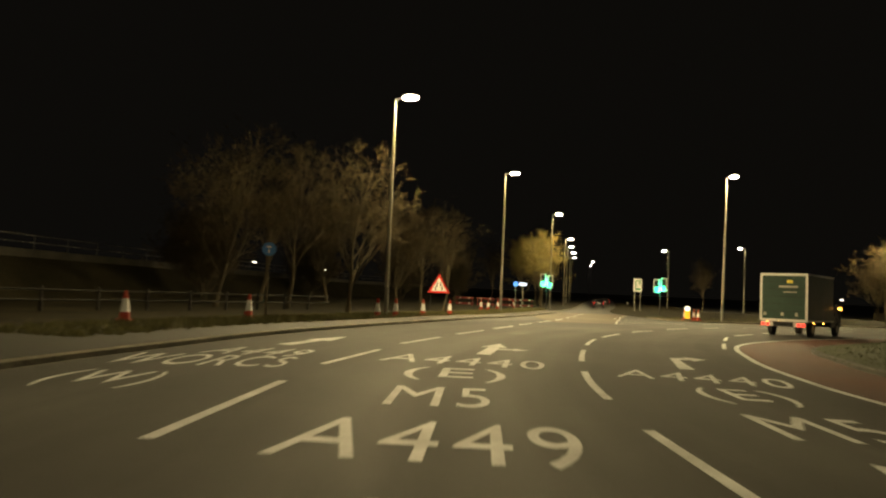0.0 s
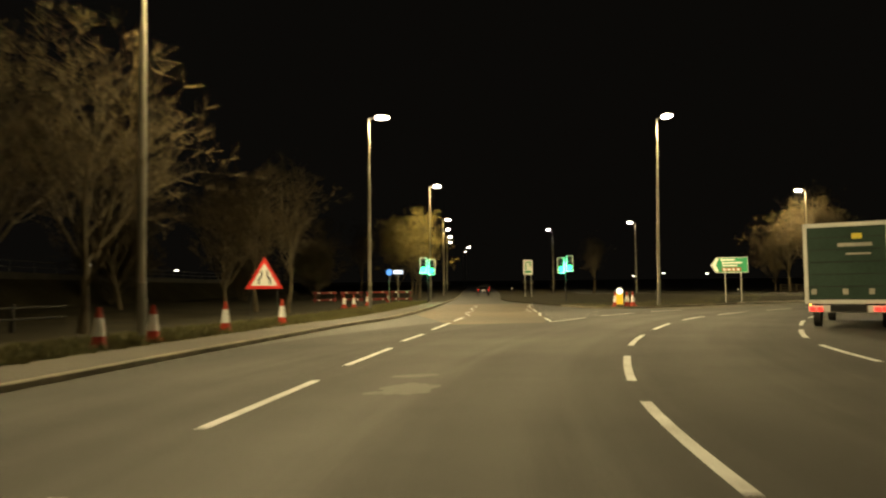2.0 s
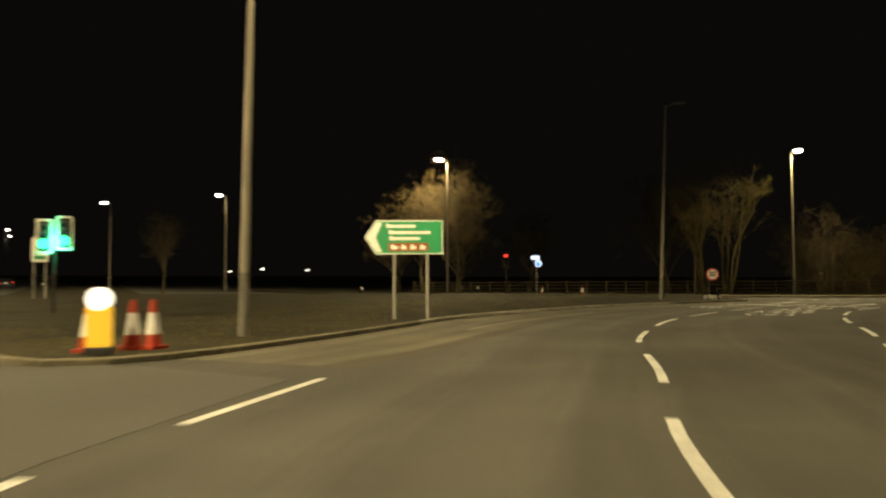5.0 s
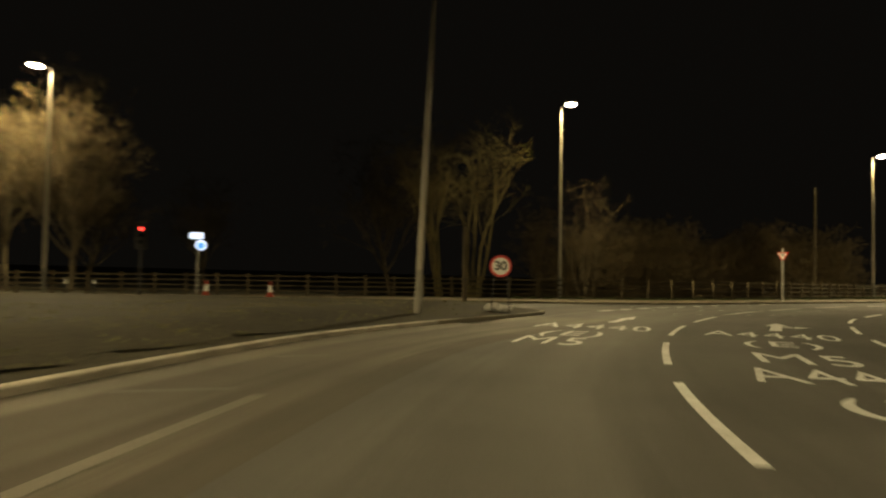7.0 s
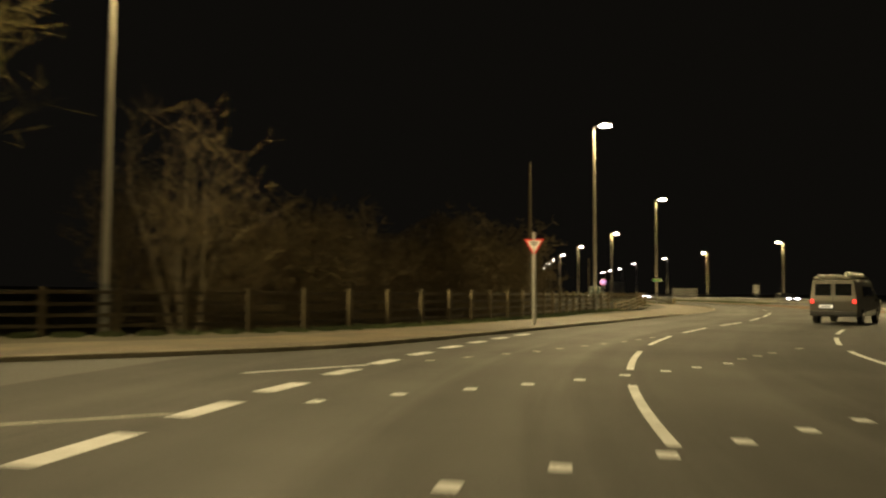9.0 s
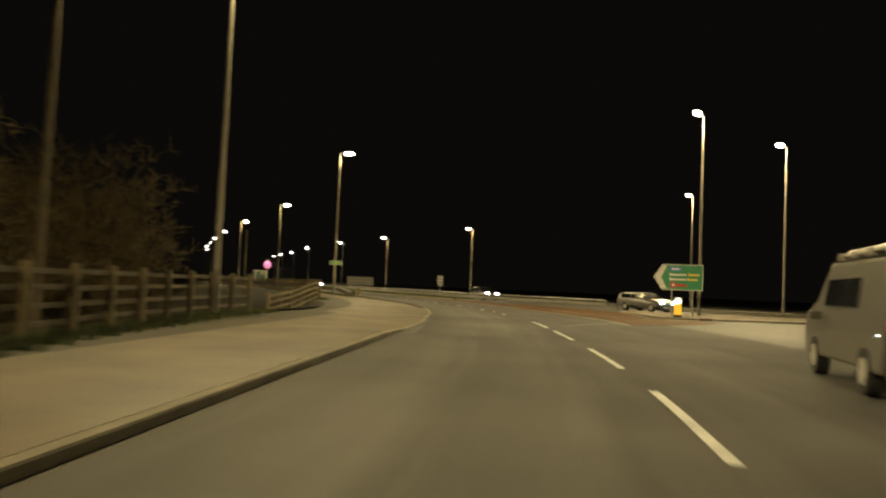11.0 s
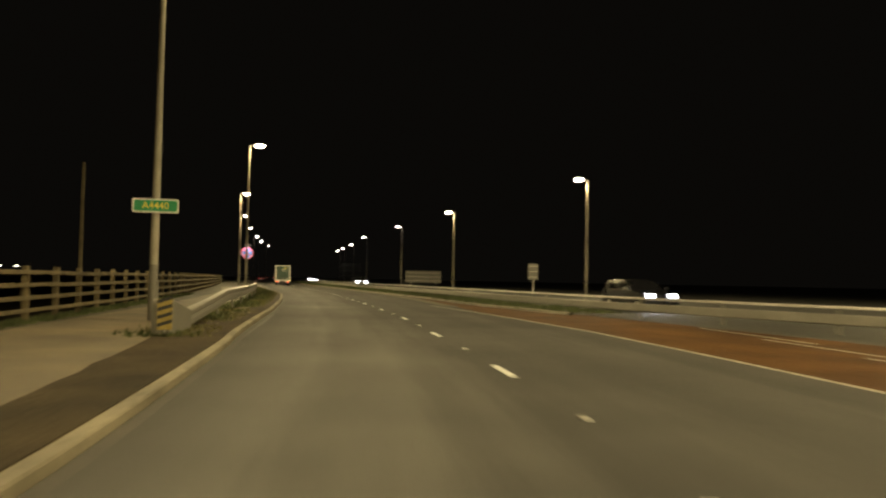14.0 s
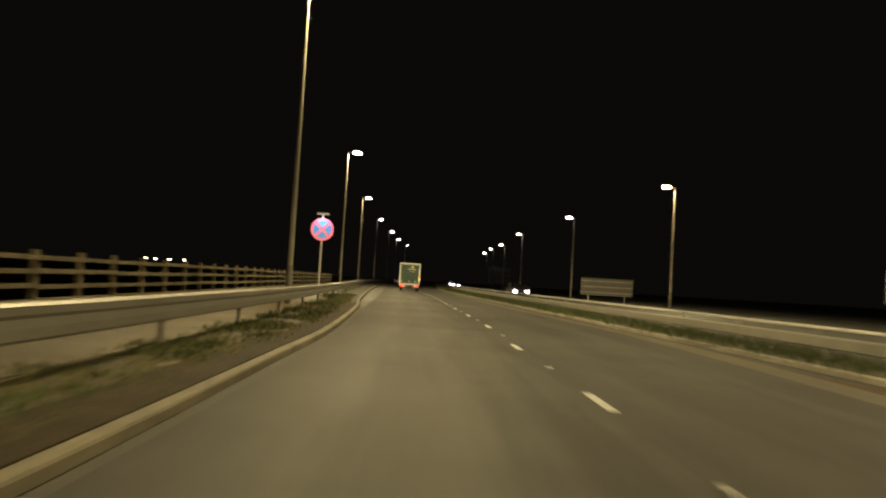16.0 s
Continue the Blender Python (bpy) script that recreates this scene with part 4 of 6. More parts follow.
def post_and_rail(fence, line, near_side, gap=2.15, start=0.0, rails=rail_mesh):
    """Evenly set posts and four rails over two bays each, following the ground."""
    run_ = measure_line(line)
    spots = [(float(np.interp(s, run_, line[:, 0])), float(np.interp(s, run_, line[:, 1]))) for s in np.arange(start, run_[-1], gap)]
    for i, (x, y) in enumerate(spots):
        ob = new("post", post_mesh)
        nx_, ny_ = spots[min(i + 1, len(spots) - 1)]
        if i == len(spots) - 1:
            nx_, ny_ = 2 * x - spots[i - 1][0], 2 * y - spots[i - 1][1]
        a = math.degrees(math.atan2(ny_ - y, nx_ - x))
        ob.matrix_basis = pose(x, y, land(x, y), rng.uniform(-1.2, 1.2), rng.uniform(-1.2, 1.2), a + rng.uniform(-3, 3))
        ob.parent = fence
        if i % 2 == 0 and i + 1 < len(spots):
            bx, by = spots[min(i + 2, len(spots) - 1)]
            za, zb = land(x, y), land(bx, by)
            a2, length = math.atan2(by - y, bx - x), math.hypot(bx - x, by - y)
            for z in (0.26, 0.56, 0.86, 1.15):
                r = new("rail", rails)
                r.matrix_basis = pose((x + bx) / 2 - math.sin(a2) * near_side, (y + by) / 2 + math.cos(a2) * near_side, (za + zb) / 2 + z + rng.uniform(-0.012, 0.012), 0, -math.degrees(math.atan2(zb - za, length)) + rng.uniform(-0.25, 0.25), math.degrees(a2)) @ Matrix.Diagonal((length + 0.05, 1, 1, 1))
                r.parent = fence


post_and_rail(fence, fence_line, 0.09, 1.8, 1.3, dark_rail_mesh)
bridge_fence = thing("timber_fence", pose(0, 0, 0), "weathered timber fence that climbs the bank to the bridge", "fence")
post_and_rail(bridge_fence, curve(FENCE_BRIDGE[:3], 0.2), -0.09)
post_and_rail(bridge_fence, curve(FENCE_BRIDGE[2:], 0.2), -0.09, 2.15, 1.58)

LEFT_BARRIER = [(148.3, 44.6), (152, 44.25), (156.4, 43.9), (161.7, 43.55), (170, 43.1), (178.7, 42.7), (196.4, 42.4), (212, 42.6), (260, 43.1), (320, 42.5), (380, 39.7)]


def box_beam(name, line, label, posts, top_rail=False, lift=0.0, ramp=0.0, ramp_drop=0.0, deep=0.0):
    """An open box beam safety barrier on posts."""
    barrier = thing(name, pose(0, 0, 0), label, "safety barrier")
    section = [(-0.1, 0.5 - deep), (-0.1, 0.56 - deep / 2), (-0.06, 0.6), (-0.1, 0.64), (-0.1, 0.72), (-0.07, 0.75), (0.07, 0.75), (0.1, 0.72), (0.1, 0.5 - deep), (0.07, 0.47 - deep), (-0.07, 0.47 - deep), (-0.1, 0.5 - deep)]
    beam = ribbon("beam", line, [(o, z + lift) for o, z in section][::-1], BARRIER, barrier)
    along = np.repeat(measure_line(line), len(section))
    for v, s in zip(beam.data.vertices, along):
        v.co.z -= ramp_drop * max(0.0, 1 - s / ramp) if ramp else 0.0
    if top_rail:
        ribbon("top_rail", line, [(-0.045, 0.9 + lift), (-0.05, 0.935 + lift), (-0.04, 0.965 + lift), (0.0, 0.975 + lift), (0.04, 0.965 + lift), (0.05, 0.935 + lift), (0.045, 0.9 + lift), (-0.045, 0.9 + lift)][::-1], GALVANISED, barrier)
    run_ = measure_line(line)
    n_ = normals(line)
    for s in np.arange(1.0, min(run_[-1], 190), posts):
        x, y = float(np.interp(s, run_, line[:, 0])), float(np.interp(s, run_, line[:, 1]))
        k = min(int(np.searchsorted(run_, s)), len(line) - 1)
        a = math.degrees(math.atan2(-n_[k][0], n_[k][1]))
        p = box("post", (0, 0, 0.24 + lift / 2), (0.10, 0.07, 0.66 + lift), BARRIER, barrier, 0.01)
        p.matrix_basis = pose(x, y, -(ramp_drop * max(0.0, 1 - s / ramp) if ramp else 0.0), 0, 0, a)
        if top_rail:
            q = box("rail_post", (0, 0, 0.83 + lift), (0.06, 0.06, 0.2), BARRIER, barrier, 0.008)
            q.matrix_basis = pose(x, y, 0.0, 0, 0, a)
    return barrier


box_beam("safety_barrier", curve(LEFT_BARRIER, 1.0), "pale steel box beam barrier on posts beside the bridge footway", 4.8, lift=0.08, ramp=8.2, ramp_drop=0.33, deep=0.08)
end_block = thing("barrier_end_block", pose(147.35, 44.72, 0.1, 0, 0, -7), "pale solid block with a sloping top at the barrier end", "barrier end")
bm = bmesh.new()
outer = [(-1.05, -0.1), (-1.05, 0.68), (-0.9, 0.7), (1.05, 0.42), (1.05, -0.1)]
near = [bm.verts.new((u, -0.17, w)) for u, w in outer]
far_side = [bm.verts.new((u, 0.17, w)) for u, w in outer]
bm.faces.new(near)
bm.faces.new(far_side[::-1])
for i in range(len(outer)):
    bm.faces.new((near[i], near[i - 1], far_side[i - 1], far_side[i]))
bmesh.ops.recalc_face_normals(bm, faces=bm.faces[:])
bmesh.ops.bevel(bm, geom=bm.edges[:], offset=0.02, segments=2, affect="EDGES")
part("block", bm, BARRIER, end_block)
armco = curve(ARMCO, 1.0)
box_beam("safety_barrier", armco, "pale steel barrier with a tube top rail along the central reserve", 4.0, top_rail=True, lift=-0.22)
box_beam("safety_barrier", curve([(140.2, 24.6), (134, 23.9), (128, 22.2), (123.5, 17.8), (119, 12), (113, 6)], 1.0), "low steel barrier at the mouth of the opposite carriageway", 3.2, lift=-0.3)

# central reserve: raised strip with grass, red margin before it
tagged(slab("red_margin", [(112.5, 42.4), (117.6, 40.3), (128.3, 37.9), (141.5, 35.5), (149.2, 34.65), (158.1, 34.4), (163, 34.0), (167, 33.42), (171, 33.26), (176, 32.9), (180, 32.4), (178, 31.9), (171, 32.1), (166, 32.1), (158, 30.6), (147.7, 30.1), (132.4, 29.6), (128, 31.6), (122, 34.6), (119.8, 33.4), (117.5, 33.2), (114.6, 37.5)], 0.0, 0.005, RED_ROAD), "faded red surfacing beside the central reserve", "road surface", kind="structure")
res = curve([(158, 31.4), (162.8, 31.75), (167, 32.1), (172, 31.95), (180, 31.7), (198, 31.9), (220, 32.1), (260, 32.2), (320, 31.5), (400, 28.2)], 1.5)
verge("central_reserve", res[::-1], [(159, 30.7), (191, 30.3), (209, 30.6), (260, 30.6), (320, 29.9), (400, 26.6)], GRASS, "narrow grass strip of the central reserve", "central reserve")
refuge = curve([(120.0, 32.6), (121.8, 34.0), (126.5, 32.0), (131.6, 29.6), (131, 25), (127, 18), (122, 14), (119, 18), (119.2, 26), (120.0, 32.6)], 0.8)[:-1]
verge("refuge_island", refuge[::-1], [], PAVING, "kerbed refuge island with a sign and lit bollard", "traffic island")
for k in range(7):
    # worn bars across the red margin
    straight((120.6 + 4.1 * k, 37.4 - 1.02 * k), (126.0 + 4.1 * k, 36.9 - 1.05 * k), 0.12, WORN_PAINT, 0.011)
straight((119.0, 37.2), (118.8, 34.4), 0.12, WORN_PAINT, 0.011)
dark_line = stretch(KERB_BRIDGE, 123.2, 199, 0.8)
dark_side = normals(dark_line)
verts = []
for (x, y), (u, w) in zip(dark_line, dark_side):
    wide = float(np.interp(x, [123.2, 124, 127, 132, 136, 142, 147, 153, 158, 199], [0.12, 0.27, 0.38, 0.55, 0.78, 1.05, 1.3, 1.2, 0.7, 0.6])) + 0.09 * noise.noise(Vector((x * 0.9, 0, 2)))
    low = drop(x)
    verts += [(x + u * o, y + w * o, z - low) for o, z in ((0.135, 0.1), (0.135, 0.129), (0.135 + wide * 0.5, 0.134), (0.135 + wide, 0.133), (0.15 + wide, 0.1))]
faces = [(i * 5 + j, (i + 1) * 5 + j, (i + 1) * 5 + j + 1, i * 5 + j + 1) for i in range(len(dark_line) - 1) for j in range(4)]
tagged(from_lists("dark_strip", verts, faces, DARK_EARTH), "dark earthy strip behind the kerb", "pavement", kind="structure")
tagged(ribbon("pavement_bridge", stretch(KERB_BRIDGE, 146, 214, 1.0), [(1.8, 0.1), (1.8, 0.122), (3.0, 0.128), (4.3, 0.132), (4.35, 0.1)], PAVING), "asphalt footway between the barrier and the fence", "pavement", kind="structure")
tagged(ribbon("dirt_strip", stretch(KERB_BRIDGE, 146, 199, 1.0), [(0.14, 0.09), (0.14, 0.112), (0.9, 0.126), (1.75, 0.12), (1.8, 0.09)], PATCHY_EARTH), "bare dirt strip with patchy grass behind the kerb", "verge", kind="structure")
for k in range(14):
    rnd_ = random.Random(40 + k)
    px_ = 150 + 2.6 * k + rnd_.uniform(-0.6, 0.6)
    splash(px_, 43.75 - 0.062 * (px_ - 150) + rnd_.uniform(-0.25, 0.25), rnd_.uniform(0.05, 0.13), -4, 40 + k, SAND, 3.4, 0.138)

# ---- signs ----


def polygon_plate(name, points, thick, mat, parent, y=0.0, label=""):
    """A flat plate in the local x-z plane facing -y, from an outline."""
    bm = bmesh.new()
    front = [bm.verts.new((u, y - thick, w)) for u, w in points]
    back = [bm.verts.new((u, y, w)) for u, w in points]
    bm.faces.new(front)
    bm.faces.new(back[::-1])
    for i in range(len(points)):
        bm.faces.new((front[i - 1], front[i], back[i], back[i - 1]))
    bmesh.ops.recalc_face_normals(bm, faces=bm.faces[:])
    return part(name, bm, mat, parent, label)


def disc(r, n=32, cx=0.0, cz=0.0):
    return [(cx + r * math.cos(2 * math.pi * k / n), cz + r * math.sin(2 * math.pi * k / n)) for k in range(n)]


def rounded(w, h, r=0.05, cx=0.0, cz=0.0):
    out = []
    for sx, sz, a0 in ((1, -1, -90), (1, 1, 0), (-1, 1, 90), (-1, -1, 180)):
        for k in range(4):
            a = radians(a0 + 30 * k)
            out.append((cx + sx * (w / 2 - r) + r * math.cos(a), cz + sz * (h / 2 - r) + r * math.sin(a)))
    return out


def facing(x, y, tx, ty, z=0.0):
    """A pose at x, y whose local -y looks towards tx, ty."""
    return pose(x, y, z, 0, 0, math.degrees(math.atan2(ty - y, tx - x)) + 90)


def bars(parent, rows, mat, y=-0.031):
    for cx, cz, w, h in rows:
        polygon_plate("lettering_bar", rounded(w, h * 0.7, h * 0.2, cx, cz - 0.1 * h), 0.002, mat, parent, y)
        polygon_plate("lettering_bar", rounded(min(0.8 * h, w * 0.5), h, h * 0.2, cx - w / 2 + 0.4 * h, cz), 0.002, mat, parent, y - 0.003)


def sign_text(text, size, cx, cz, y, mat, parent, bold=0.0):
    """Upright lettering on a sign face that looks along -y."""
    font = bpy.data.curves.new("lettering", "FONT")
    font.body, font.size, font.offset, font.align_x, font.align_y = text, size, bold, "CENTER", "CENTER"
    ob = new("lettering", font)
    bpy.context.view_layer.update()
    me = bpy.data.meshes.new_from_object(ob.evaluated_get(bpy.context.evaluated_depsgraph_get()))
    bpy.data.objects.remove(ob)
    me.transform(Matrix.Translation((cx, y, cz)) @ pose(0, 0, 0, 90))
    me.materials.append(mat)
    letters = new("lettering", me)
    letters.parent = parent
    return letters


def flag_sign(x, y, tx, ty, width, height, low, label, brown=True):
    """A flag-type direction sign pointing left, on two posts."""
    sign = thing("direction_sign", facing(x, y, tx, ty, 0.1), label, "road sign")
    for px in (-0.12 * width, 0.3 * width):
        tube("post", (px, 0.05, -0.05), (px, 0.05, low + height), 0.045, 0.045, GALVANISED, sign)
    w, h, c = width / 2, height / 2, low + height / 2
    shape = lambda g: [(-w + g * 1.3, c), (-w + 0.33 * h * 2 + g * 0.4, c + h - g), (w - g, c + h - g), (w - g, c - h + g), (-w + 0.33 * h * 2 + g * 0.4, c - h + g)]
    panel = polygon_plate("panel", shape(0), 0.02, WHITE_SHEET, sign)
    polygon_plate("green_field", shape(0.035), 0.004, GREEN_SHEET, panel, -0.021)
    k = 0.33 * h * 2
    polygon_plate("chevron", [(-w + 0.08, c), (-w + k + 0.02, c + h - 0.07), (-w + k + 0.32 * h * 1.2, c + h - 0.07), (-w + 0.08 + 0.42 * h * 1.2, c), (-w + k + 0.32 * h * 1.2, c - h + 0.07), (-w + k + 0.02, c - h + 0.07)], 0.003, WHITE_SHEET, panel, -0.026)
    u = width / 3.3
    if brown:
        bars(panel, [(0.02 * u - 0.1, c + 0.68 * h, 1.25 * u, 0.13 * h * 2), (0.25 * u, c + 0.30 * h, 1.75 * u, 0.13 * h * 2), (0.05 * u, c - 0.05 * h, 1.3 * u, 0.13 * h * 2)], WHITE_SHEET)
        brown_p = polygon_plate("brown_panel", rounded(1.7 * u, 0.5 * h, 0.04, 0.2 * u, c - 0.58 * h), 0.003, BROWN_SHEET, panel, -0.026)
        bars(brown_p, [(-0.4 * u, c - 0.58 * h, 0.3 * u, 0.3 * h), (0.0, c - 0.58 * h, 0.25 * u, 0.3 * h), (0.4 * u, c - 0.58 * h, 0.25 * u, 0.3 * h), (0.8 * u, c - 0.58 * h, 0.25 * u, 0.3 * h)], WHITE_SHEET)
    else:
        blue = polygon_plate("blue_panel", rounded(0.8 * u, 0.34 * h, 0.04, -0.15 * u, c + 0.66 * h), 0.003, BLUE_SHEET, panel, -0.026)
        bars(blue, [(-0.15 * u, c + 0.66 * h, 0.5 * u, 0.16 * h)], WHITE_SHEET)
        bars(panel, [(0.02 * u, c + 0.22 * h, 1.15 * u, 0.2 * h), (0.0, c - 0.15 * h, 1.1 * u, 0.2 * h)], WHITE_SHEET)
        bars(panel, [(1.05 * u, c + 0.22 * h, 0.75 * u, 0.2 * h), (0.95 * u, c - 0.15 * h, 0.7 * u, 0.2 * h)], YELLOW_SHEET)
        red = polygon_plate("red_panel", rounded(0.42 * u, 0.42 * h, 0.03, -0.28 * u, c - 0.6 * h), 0.003, RED_SHEET, panel, -0.026)
        bars(red, [(-0.28 * u, c - 0.6 * h, 0.2 * u, 0.22 * h)], WHITE_SHEET)
        bars(panel, [(0.3 * u, c - 0.6 * h, 0.62 * u, 0.26 * h)], RED_SHEET)
    return sign


flag_sign(29.8, 65.25, 8, 38, 2.45, 1.06, 2.05, "green flag direction sign with a brown panel on two posts")
flag_sign(122.66, 31.98, 106, 51, 2.82, 1.5, 1.55, "green flag direction sign with blue and red patches on two posts", False)


def triangle(side, cz, up=True, g=0.0):
    h = side * math.sqrt(3) / 2
    r = 0.0
    s = 1 if up else -1
    side, h2 = side - 3.46 * g, h - 3 * g
    return [(-side / 2, cz - s * (h / 3) + s * g), (side / 2, cz - s * (h / 3) + s * g), (0, cz - s * (h / 3) + s * g + s * h2)]


sign = thing("roadworks_sign", facing(-0.2, 45.5, 1.2, 12, 0.12), "red-bordered triangular road narrows sign on a folding frame", "road sign")
plate = polygon_plate("panel", triangle(1.35, 1.62), 0.012, RED_SHEET, sign)
face = polygon_plate("white_field", triangle(1.35, 1.62, True, 0.115), 0.003, WHITE_SHEET, plate, -0.013)
for s in (-1, 1):
    polygon_plate("symbol_bar", [(s * 0.07, 1.9), (s * 0.125, 1.9), (s * 0.125, 1.72), (s * 0.23, 1.58), (s * 0.23, 1.4), (s * 0.165, 1.4), (s * 0.165, 1.55), (s * 0.07, 1.69)], 0.002, BLACK_PLASTIC, face, -0.017)
    tube("frame_leg", (s * 0.45, 0.02, 1.3), (s * 0.5, 0.5, 0.0), 0.016, 0.016, BLACK_PLASTIC, sign, 8)
    tube("frame_leg", (s * 0.45, 0.02, 1.3), (s * 0.5, -0.1, 0.0), 0.016, 0.016, BLACK_PLASTIC, sign, 8)

sign = thing("cycle_route_sign", facing(-6.2, 26.8, -1, 4, 0.1), "blue round sign on a slim dark post in the verge", "road sign")
tube("post", (0, 0.03, -0.05), (0, 0.03, 2.75), 0.038, 0.038, BARK, sign)
plate = polygon_plate("panel", disc(0.24, 32, 0, 2.5), 0.012, BLUE_SHEET, sign)
polygon_plate("symbol", rounded(0.16, 0.07, 0.02, 0, 2.58), 0.002, WHITE_SHEET, plate, -0.013)
polygon_plate("symbol", rounded(0.05, 0.14, 0.02, 0, 2.42), 0.002, WHITE_SHEET, plate, -0.013)

sign = thing("speed_limit_sign", facing(57.88, 71.52, 42, 64, 0.1), "temporary round 30 speed limit sign weighted with sandbags", "road sign")
plate = polygon_plate("panel", disc(0.375, 40, 0, 1.6), 0.012, RED_SHEET, sign)
face = polygon_plate("white_field", disc(0.295, 40, 0, 1.6), 0.003, WHITE_SHEET, plate, -0.013)
sign_text("30", 0.42, 0, 1.6, -0.019, BLACK_PLASTIC, face, 0.012)
for s in (-1, 1):
    tube("frame_leg", (s * 0.2, 0.03, 1.35), (s * 0.32, 0.42, 0.0), 0.018, 0.018, BLACK_PLASTIC, sign, 8)
    tube("frame_leg", (s * 0.2, 0.03, 1.35), (s * 0.32, -0.15, 0.0), 0.018, 0.018, BLACK_PLASTIC, sign, 8)
bm = bmesh.new()
made = bmesh.ops.create_icosphere(bm, subdivisions=3, radius=0.5)["verts"]
bmesh.ops.scale(bm, vec=(0.95, 0.5, 0.36), verts=made)
for v in made:
    v.co += v.co.normalized() * (0.14 * noise.noise(v.co * 4.5) + 0.05 * noise.noise(v.co * 13))
    v.co.z = max(v.co.z, -0.1)
bag = part("sandbag", bm, SAND_BAG)
bag.matrix_basis = facing(58.0, 71.75, 42, 64, 0.2 + mound(58.0, 71.75)) @ pose(0.1, -0.02, 0, 0, 0, 12)
tagged(bag, "crumpled pale cloth sandbag at the foot of the speed sign", "sandbag")

sign = thing("give_way_sign", facing(87.8, 64.82, 66, 67.5, 0.1), "red and white inverted triangle give way sign on a post", "road sign")
tube("post", (0, 0.05, -0.05), (0, 0.05, 3.45), 0.07, 0.07, GALVANISED, sign)
plate = polygon_plate("panel", triangle(0.74, 2.98, False), 0.012, RED_SHEET, sign)
face = polygon_plate("white_field", triangle(0.74, 2.98, False, 0.058), 0.003, WHITE_SHEET, plate, -0.013)
polygon_plate("lettering_bar", rounded(0.27, 0.045, 0.01, 0, 3.07), 0.002, BLACK_PLASTIC, face, -0.017)
polygon_plate("lettering_bar", rounded(0.2, 0.045, 0.01, 0, 2.99), 0.002, BLACK_PLASTIC, face, -0.017)

sign = thing("route_plate", facing(151.1, 45.45, 128, 46, 0.0), "green route plate with a white border strapped to a lamp column", "road sign")
plate = polygon_plate("panel", rounded(1.08, 0.34, 0.05, -0.06, 2.94), 0.02, WHITE_SHEET, sign, -0.06)
field = polygon_plate("green_field", rounded(1.01, 0.27, 0.04, -0.06, 2.94), 0.003, GREEN_SHEET, plate, -0.081)
sign_text("A4440", 0.235, -0.06, 2.94, -0.086, YELLOW_SHEET, field, 0.004)

sign = thing("clearway_sign", facing(204.6, 43.1, 170, 40.5, 0.1), "round blue and red clearway sign on a slim steel post", "road sign")
tube("post", (0, 0.04, -0.05), (0, 0.04, 4.15), 0.045, 0.045, GALVANISED, sign)
plate = polygon_plate("panel", disc(0.56, 40, 0, 3.35), 0.012, PINK_SHEET, sign)
face = polygon_plate("blue_field", disc(0.45, 40, 0, 3.35), 0.003, BLUE_SHEET, plate, -0.013)
for a in (45, -45):
    c, s = math.cos(radians(a)), math.sin(radians(a))
    polygon_plate("cross_bar", [(c * u - s * w, 3.35 + s * u + c * w) for u, w in ((-0.46, -0.055), (0.46, -0.055), (0.46, 0.055), (-0.46, 0.055))], 0.002 + 0.001 * (a > 0), PINK_SHEET, face, -0.017)
box("sign_lamp", (0, -0.12, 4.1), (0.6, 0.16, 0.1), SIGN_BACK, sign, 0.03, label="small lamp housing over the sign face")
data = bpy.data.lights.new("sign_light", "AREA")
data.energy, data.color, data.shape, data.size, data.size_y = 9.0, (0.92, 0.9, 1.0), "RECTANGLE", 0.5, 0.1
new("sign_light", data).matrix_basis = facing(204.6, 43.1, 170, 40.5, 0.1) @ look((0, -0.35, 4.02), (0, -0.02, 3.35))

sign = thing("lane_sign", facing(28.8, 111.4, 5, 30, 0.2), "tall green and white lane diagram sign", "road sign")
for px in (-0.4, 0.4):
    tube("post", (px, 0.05, -0.3), (px, 0.05, 4.6), 0.05, 0.05, GALVANISED, sign)
plate = polygon_plate("panel", rounded(1.2, 1.9, 0.08, 0, 3.75), 0.02, WHITE_SHEET, sign)
for row in ((-0.28, 3.9, 0.14, 1.0), (0.1, 4.4, 0.7, 0.12), (0.28, 4.1, 0.14, 0.5), (0.0, 3.15, 0.8, 0.3)):
    polygon_plate("symbol", rounded(row[2], row[3], 0.03, row[0], row[1]), 0.003, GREEN_SHEET, plate, -0.021)


